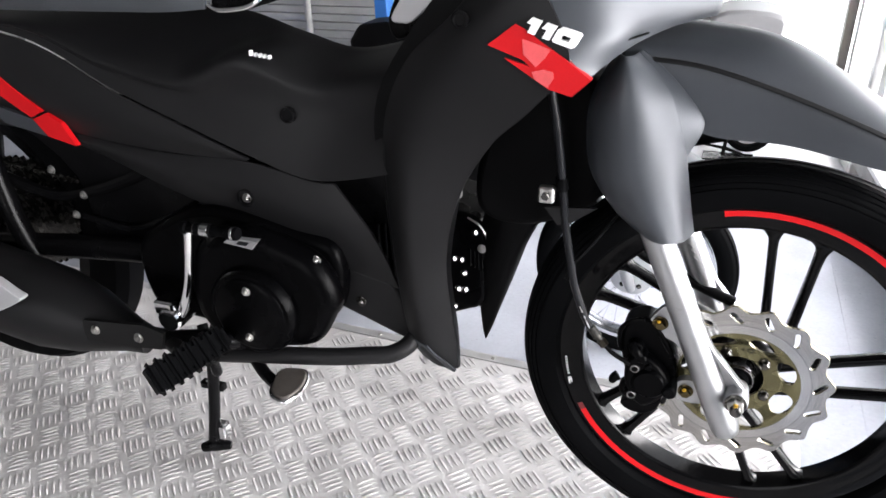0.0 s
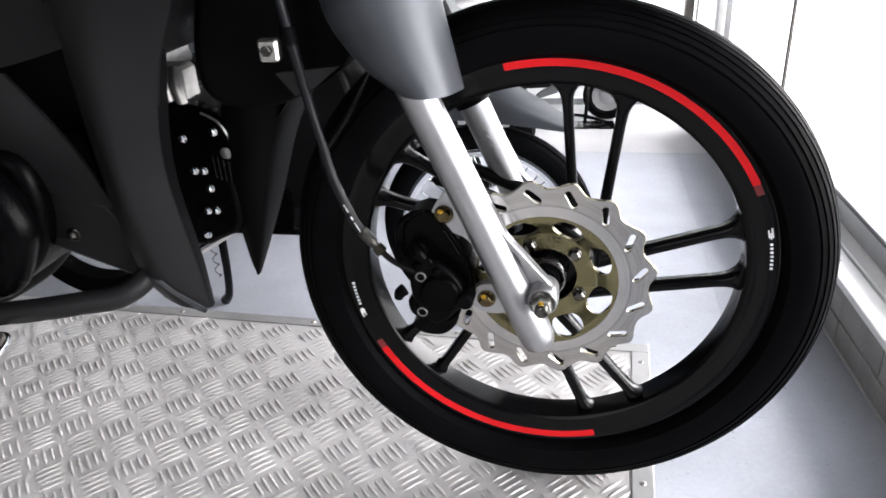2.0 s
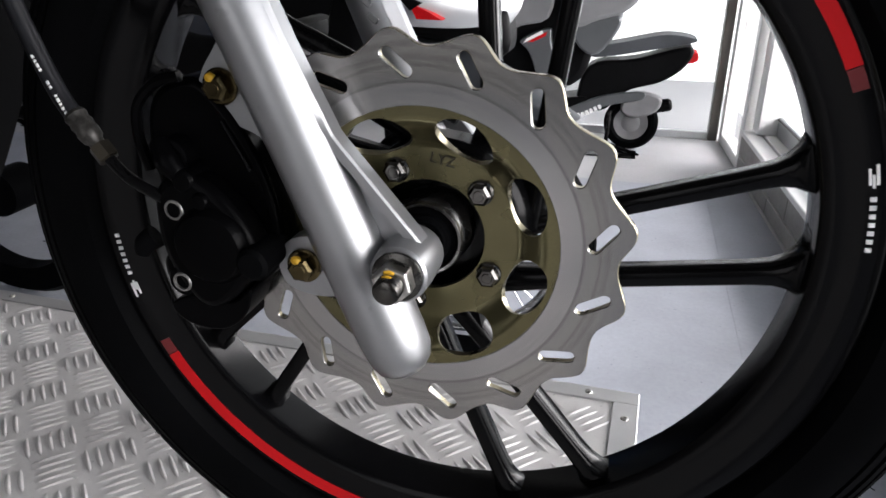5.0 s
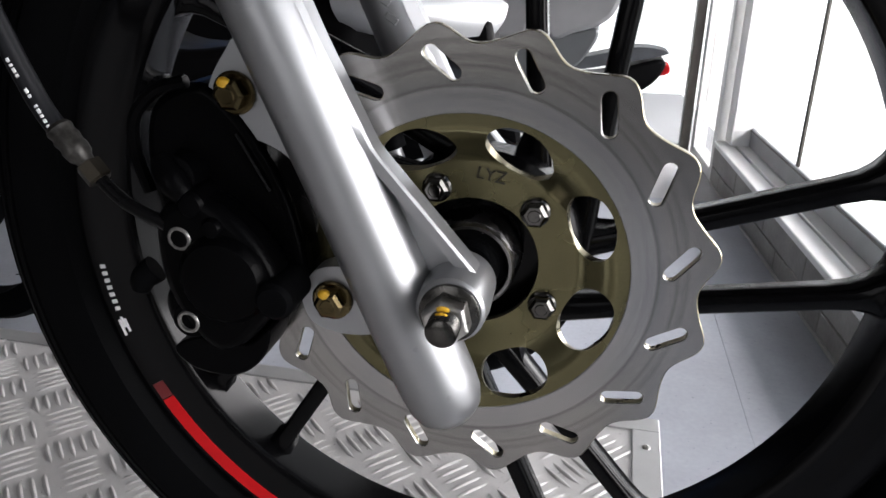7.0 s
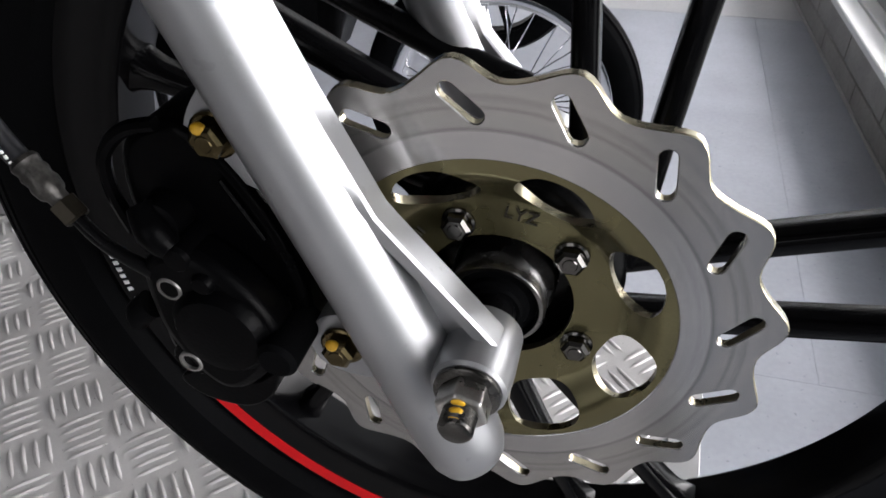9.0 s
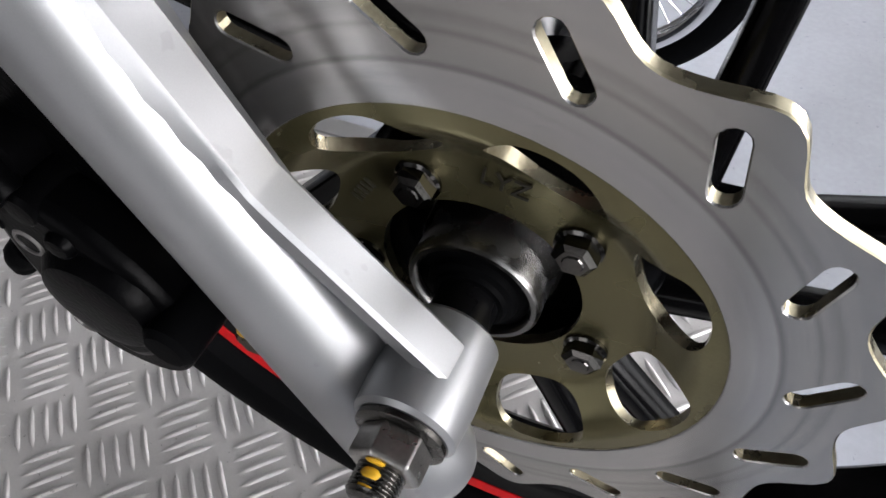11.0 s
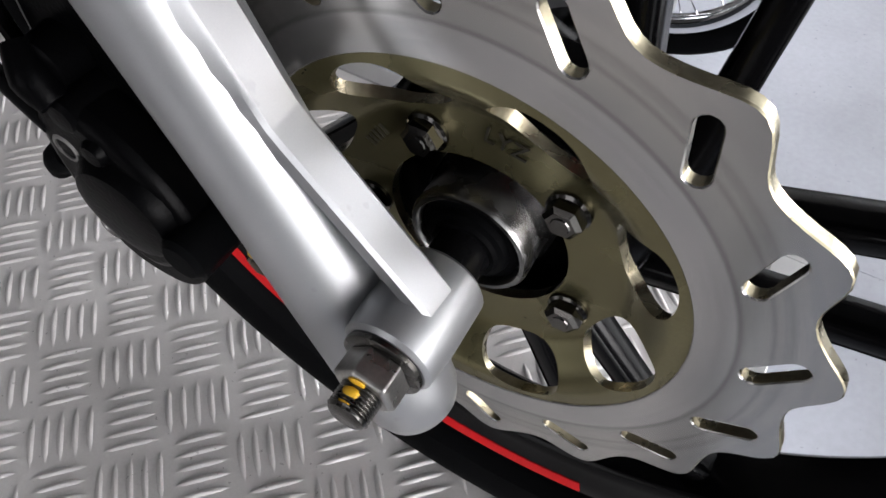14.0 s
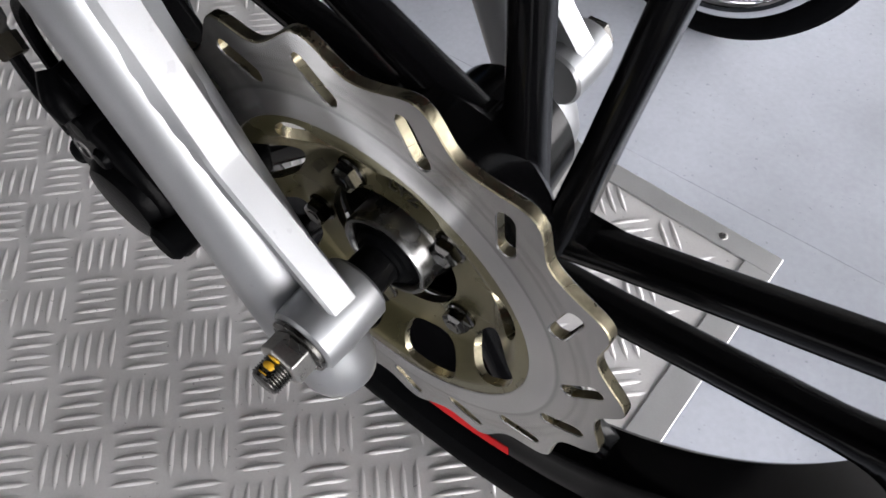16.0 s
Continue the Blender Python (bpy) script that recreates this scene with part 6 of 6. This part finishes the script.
# silver beak under the headlamp, with its red flash and clear lens
bm = bmesh.new()
shell(bm, [
    [(-0.19, -0.10, 0.775), (-0.10, -0.115, 0.762), (0.0, -0.09, 0.758), (0.085, -0.03, 0.764)],
    [(-0.20, -0.135, 0.82), (-0.10, -0.145, 0.805), (0.01, -0.10, 0.792), (0.10, -0.02, 0.785)],
    [(-0.20, -0.12, 0.88), (-0.10, -0.13, 0.86), (0.02, -0.08, 0.835), (0.105, -0.01, 0.805)],
    [(-0.20, -0.06, 0.94), (-0.10, -0.06, 0.92), (0.02, -0.03, 0.875), (0.105, 0.0, 0.815)]], 0, 0.004, 6, 5)
beak = part("fairing", bm, "silver_body", bike2, "silver grey pointed front fairing", angle=60)
bm = bmesh.new()
slab(bm, [(-0.085, 0.806), (-0.045, 0.790), (-0.022, 0.777), (-0.070, 0.778)], -0.146, -0.115)
part("red_flash", bm, "red", beak, "bright red triangular flash", smooth=False)
bm = bmesh.new()
slab(bm, [(-0.120, 0.832), (-0.060, 0.806), (-0.082, 0.792)], -0.148, -0.118)
part("dark_inlet", bm, "gloss_black", beak, smooth=False)
bm = bmesh.new()
slab(bm, smooth2([(-0.06, 0.80), (0.03, 0.83), (0.02, 0.90), (-0.07, 0.88)], 4), -0.075, 0.075)
bevelled(part("headlamp", bm, "clear_lens", beak, "clear headlamp lens"), 0.012, 3)
bm = bmesh.new()
slab(bm, smooth2([(-1.3, 0.80), (-0.75, 0.77), (-0.56, 0.725), (-0.42, 0.735), (-0.33, 0.75), (-0.30, 0.55), (-0.38, 0.40), (-0.75, 0.36), (-1.0, 0.50), (-1.3, 0.58)], 4), -0.10, 0.10)
bevelled(part("body", bm, "black_plastic", bike2, "black plastic bodywork"), 0.02, 3)
bm = bmesh.new()
box(bm, (-0.80, -0.12, 0.29), (-0.48, 0.12, 0.46), 0.03, 3)
part("engine", bm, "cast_black", bike2)
bm = bmesh.new()
slab(bm, smooth2([(-1.35, 0.84), (-0.75, 0.79), (-0.70, 0.83), (-0.95, 0.87), (-1.35, 0.90)], 4), -0.11, 0.11)
bevelled(part("seat", bm, "seat_vinyl", bike2), 0.02, 3)
c = Vector((-1.22, 0, 0.30))
bm = bmesh.new()
lathe(bm, c, c + Vector((0, 1, 0)), [(-0.03, 0.215), (-0.036, 0.25), (-0.028, 0.28), (0, 0.297), (0.028, 0.28), (0.036, 0.25), (0.03, 0.215)], 56, True)
lathe(bm, c - Vector((0, 0.05, 0)), c + Vector((0, 1, 0)), [(0, 0), (0, 0.06), (0.1, 0.06), (0.1, 0)], 32)
part("rear_wheel", bm, "rubber", bike2)
bm = bmesh.new()
tube(bm, [(-0.755, -0.075, 0.32), (-0.765, -0.065, 0.17), (-0.795, -0.030, 0.06), (-0.830, 0.0, 0.012)], [0.013, 0.012, 0.012, 0.016], 10, 4)
side_stand = part("side_stand", bm, "gloss_black", bike2)
bm = bmesh.new()
for i in range(24):
    a = i * 0.9
    bmesh.ops.create_icosphere(bm, subdivisions=1, radius=0.0026, matrix=Matrix.Translation((-0.790 + 0.007 * math.cos(a), -0.075 + 0.007 * math.sin(a), 0.25 - i * 0.005)))
part("stand_spring", bm, "dark_steel", side_stand)


# ---- third motorcycle, mostly hidden behind the second ----
bike3 = thing("motorcycle", "black motorcycle with grey panels, mostly hidden behind another", "motorcycle", at=Matrix.Translation((-0.45, 2.10, FLOOR)))


def side_panel(name, pts, y0, y1, mat, label="", bevel=0.0, parent=None):
    """A moulded panel from points in world x and z, set into the third motorcycle."""
    bm = bmesh.new()
    slab(bm, [(x + 0.45, z - FLOOR) for x, z in pts], y0, y1)
    ob = part(name, bm, mat, parent or bike3, label, smooth=bool(bevel))
    return bevelled(ob, bevel, 2) if bevel else ob


side_panel("body", smooth2([(-1.50, 0.30), (-0.80, 0.26), (-0.31, 0.33), (-0.02, 0.33), (-0.025, 0.12), (-0.085, 0.0), (-0.305, -0.013), (-0.60, -0.12), (-1.40, -0.05)], 4), -0.08, 0.10, "black_plastic", "black plastic bodywork", 0.02)
front = side_panel("side_panel", smooth2([(-0.245, 0.140), (-0.160, 0.177), (-0.150, 0.141), (-0.125, 0.028), (-0.147, -0.001), (-0.177, 0.009), (-0.216, 0.103)], 4), -0.115, -0.07, "dark_grey_body", "grey side panel with a red and white flash", 0.010)
side_panel("white_flash", [(-0.236, 0.130), (-0.226, 0.146), (-0.179, 0.172), (-0.175, 0.163)], -0.117, -0.10, "white_print", parent=front)
side_panel("red_flash", [(-0.226, 0.134), (-0.175, 0.163), (-0.163, 0.167), (-0.168, 0.155), (-0.205, 0.137)], -0.1165, -0.10, "red", parent=front)
side_panel("upper_panel", smooth2([(-0.303, 0.165), (-0.245, 0.182), (-0.165, 0.206), (-0.162, 0.30), (-0.302, 0.30)], 3), -0.105, -0.07, "mid_grey", "pale grey upper panel", 0.008)
side_panel("tail_panel", smooth2([(-0.107, 0.389), (0.118, 0.392), (0.102, 0.278), (0.057, 0.230), (-0.010, 0.208), (-0.091, 0.194)], 4), -0.13, 0.12, "mid_grey", "blue-grey rounded tail panel", 0.03)
side_panel("under_tail", smooth2([(-0.092, 0.196), (-0.010, 0.210), (0.048, 0.221), (0.048, 0.181), (-0.006, 0.109), (-0.062, 0.123)], 4), -0.12, 0.10, "dark_grey_body", "dull dark grey panel under the tail", 0.012)
for x, nm in ((0.0, "rear_wheel"), (-1.2, "front_wheel")):
    c = Vector((x, 0, 0.285))
    bm = bmesh.new()
    lathe(bm, c, c + Vector((0, 1, 0)), [(-0.03, 0.215), (-0.036, 0.245), (-0.028, 0.272), (0, 0.285), (0.028, 0.272), (0.036, 0.245), (0.03, 0.215)], 56, True)
    w = part(nm, bm, "rubber", bike3, "wheel with black tyre")
    bm = bmesh.new()
    lathe(bm, c - Vector((0, 0.04, 0)), c + Vector((0, 1, 0)), [(0, 0), (0, 0.05), (0.03, 0.06), (0.05, 0.06), (0.08, 0.05), (0.08, 0)], 32)
    for k in range(5):
        a = k * 1.2566
        tube(bm, [c + Vector((0.04 * math.cos(a), 0, 0.04 * math.sin(a))), c + Vector((0.22 * math.cos(a), 0, 0.22 * math.sin(a)))], 0.014, 8, 2)
    lathe(bm, c, c + Vector((0, 1, 0)), [(-0.028, 0.220), (-0.022, 0.205), (0.022, 0.205), (0.028, 0.220)], 56, True)
    part("cast_rim", bm, "gloss_black", w)


# ---- scooters further back ----
def scooter(at, body, label):
    s = thing("scooter", label, "scooter", at=at)
    for x, nm in ((0.0, "rear_wheel"), (1.16, "front_wheel")):
        c = Vector((x, 0, 0.205))
        bm = bmesh.new()
        lathe(bm, c, c + Vector((0, 1, 0)), [(-0.03, 0.128), (-0.046, 0.15), (-0.044, 0.18), (-0.030, 0.2), (-0.012, 0.2045), (0.012, 0.2045), (0.03, 0.2), (0.044, 0.18), (0.046, 0.15), (0.03, 0.128)], 48, True)
        w = part(nm, bm, "rubber", s, "small wheel with black tyre", angle=28)
        bm = bmesh.new()
        lathe(bm, c - Vector((0, 0.03, 0)), c + Vector((0, 1, 0)), [(0, 0), (0, 0.05), (0.012, 0.07), (0.006, 0.115), (0, 0.131), (0.06, 0.131), (0.06, 0)], 36)
        part("wheel_disc", bm, "mid_grey", w)
    bm = bmesh.new()
    slab(bm, smooth2([(-0.36, 0.80), (0.02, 0.70), (0.34, 0.64), (0.42, 0.40), (0.36, 0.30), (0.20, 0.32), (0.06, 0.46), (-0.18, 0.54), (-0.34, 0.66)], 5), -0.13, 0.13)
    bevelled(part("tail_body", bm, body, s), 0.03, 3)
    bm = bmesh.new()
    slab(bm, smooth2([(0.30, 0.33), (0.80, 0.30), (0.88, 0.36), (0.94, 0.60), (1.02, 0.86), (0.95, 0.88), (0.84, 0.56), (0.74, 0.37), (0.38, 0.41)], 5), -0.15, 0.15)
    bevelled(part("step_through", bm, body, s), 0.025, 3)
    bm = bmesh.new()
    slab(bm, smooth2([(-0.40, 0.84), (-0.05, 0.76), (0.30, 0.70), (0.36, 0.76), (0.10, 0.82), (-0.20, 0.88)], 5), -0.12, 0.12)
    bevelled(part("seat", bm, "seat_vinyl", s, "black vinyl seat"), 0.02, 3)
    bm = bmesh.new()
    slab(bm, smooth2([(-0.20, 0.42), (-0.06, 0.46), (0.06, 0.40), (0.08, 0.30), (-0.04, 0.26), (-0.18, 0.32)], 5), -0.10, -0.03)
    bevelled(part("engine", bm, "mid_grey", s, "dull grey engine and drive case"), 0.02, 3)
    bm = bmesh.new()
    slab(bm, smooth2([(-0.05, 0.47), (0.25, 0.42), (0.55, 0.28), (0.58, 0.22), (0.46, 0.25), (0.16, 0.36), (-0.06, 0.41)], 5), -0.16, -0.11)
    bevelled(part("drive_cover", bm, "dark_grey_body", s, "dark grey plastic drive cover"), 0.012, 2)
    for i in range(6):
        bm = bmesh.new()
        box(bm, (-0.018, -0.003, -0.016), (0.018, 0.003, 0.016), m=Matrix.Translation((0.24 + i * 0.030, -0.163, 0.345 - i * 0.016)) @ Matrix.Rotation(radians(27), 4, "Y") @ Matrix.Diagonal((0.62, 1, 1.0 if i < 5 else 1.5, 1)))
        part("word_mark", bm, "white_print", s, smooth=False)
    bm = bmesh.new()
    tube(bm, [(0.16, -0.08, 0.30), (0.17, -0.12, 0.12), (0.18, -0.14, 0.014)], 0.016, 8, 4)
    tube(bm, [(0.34, -0.20, 0.10), (0.16, -0.18, 0.07), (-0.08, -0.24, 0.016)], [0.008, 0.016, 0.010], 8, 4)
    box(bm, (-0.06, -0.30, 0.0), (0.34, -0.10, 0.012), 0.002)
    part("centre_stand", bm, "gloss_black", s)
    bm = bmesh.new()
    lathe(bm, (0.10, 0.10, 0.26), (-0.30, 0.11, 0.34), [(0, 0), (0, 0.03), (0.08, 0.05), (0.38, 0.05), (0.40, 0.03), (0.40, 0)], 24)
    part("silencer", bm, "gloss_black", s)
    bm = bmesh.new()
    tube(bm, [(1.16, -0.07, 0.205), (1.10, -0.07, 0.45), (1.02, -0.04, 0.70), (0.96, 0, 0.98)], 0.02, 12, 4)
    part("fork", bm, "gloss_black", s)
    bm = bmesh.new()
    slab(bm, smooth2([(0.88, 0.92), (0.92, 1.05), (1.02, 1.06), (1.10, 0.94), (1.04, 0.86)], 5), -0.10, 0.10)
    bevelled(part("headlamp_shell", bm, body, s), 0.03, 3)
    bm = bmesh.new()
    tube(bm, [(0.90, -0.33, 1.06), (0.94, -0.15, 1.04), (0.97, 0, 1.03), (0.94, 0.15, 1.04), (0.90, 0.33, 1.06)], 0.014, 10, 5)
    part("handlebar", bm, "gloss_black", s)
    bm = bmesh.new()
    slab(bm, smooth2([(-0.42, 0.70), (-0.35, 0.68), (-0.34, 0.74), (-0.41, 0.76)], 4), -0.09, 0.09)
    bevelled(part("tail_lamp", bm, "red", s, "red tail lamp lens"), 0.01, 2)
    return s


scooter(Matrix.Translation((0.12, 3.12, FLOOR)) @ Matrix.Rotation(radians(180), 4, "Z") @ Matrix.Diagonal((0.6, -0.6, 0.6, 1)), "black_plastic", "black small-wheeled scooter on its centre stand")

# ---- slatted display wall and blue rack at the back ----
slat_wall = thing("slat_wall", "grey slatted display wall with narrow dark grooves", "slat wall")
for i in range(44):
    bm = bmesh.new()
    box(bm, (-3.6, 3.30, FLOOR + 0.012 + i * 0.0477), (-1.2, 3.33, FLOOR + 0.0555 + i * 0.0477), 0.003)
    part("slat", bm, "slat_grey", slat_wall, smooth=False)
bm = bmesh.new()
box(bm, (-3.6, 3.331, FLOOR), (-1.2, 3.36, FLOOR + 2.14))
part("backing", bm, "grout", slat_wall, smooth=False)
rack = thing("display_rack", "blue painted steel display rack against the slat wall", "rack")
for x in (-1.866, -3.2):
    bm = bmesh.new()
    box(bm, (x, 2.96, FLOOR), (x + 0.075, 3.05, FLOOR + 1.7), 0.004)
    part("upright", bm, "blue_plastic", rack, smooth=False)
for z in (0.36, 0.95, 1.5):
    bm = bmesh.new()
    box(bm, (-3.2, 2.95, FLOOR + z), (-1.785, 3.25, FLOOR + z + 0.05), 0.004)
    part("shelf", bm, "blue_plastic", rack, smooth=False)
bm = bmesh.new()
rod(bm, (-2.42, 3.2, FLOOR), (-2.42, 3.2, FLOOR + 1.7), 0.02)
part("post", bm, "slat_grey", rack)
bm = bmesh.new()
box(bm, (-2.06, 2.97, FLOOR + 0.411), (-1.88, 3.2, FLOOR + 0.455), 0.006)
tagged(finish("product_box", bm, M["yellow_body"], smooth=False), "small yellow product box standing on the blue rack", "box")
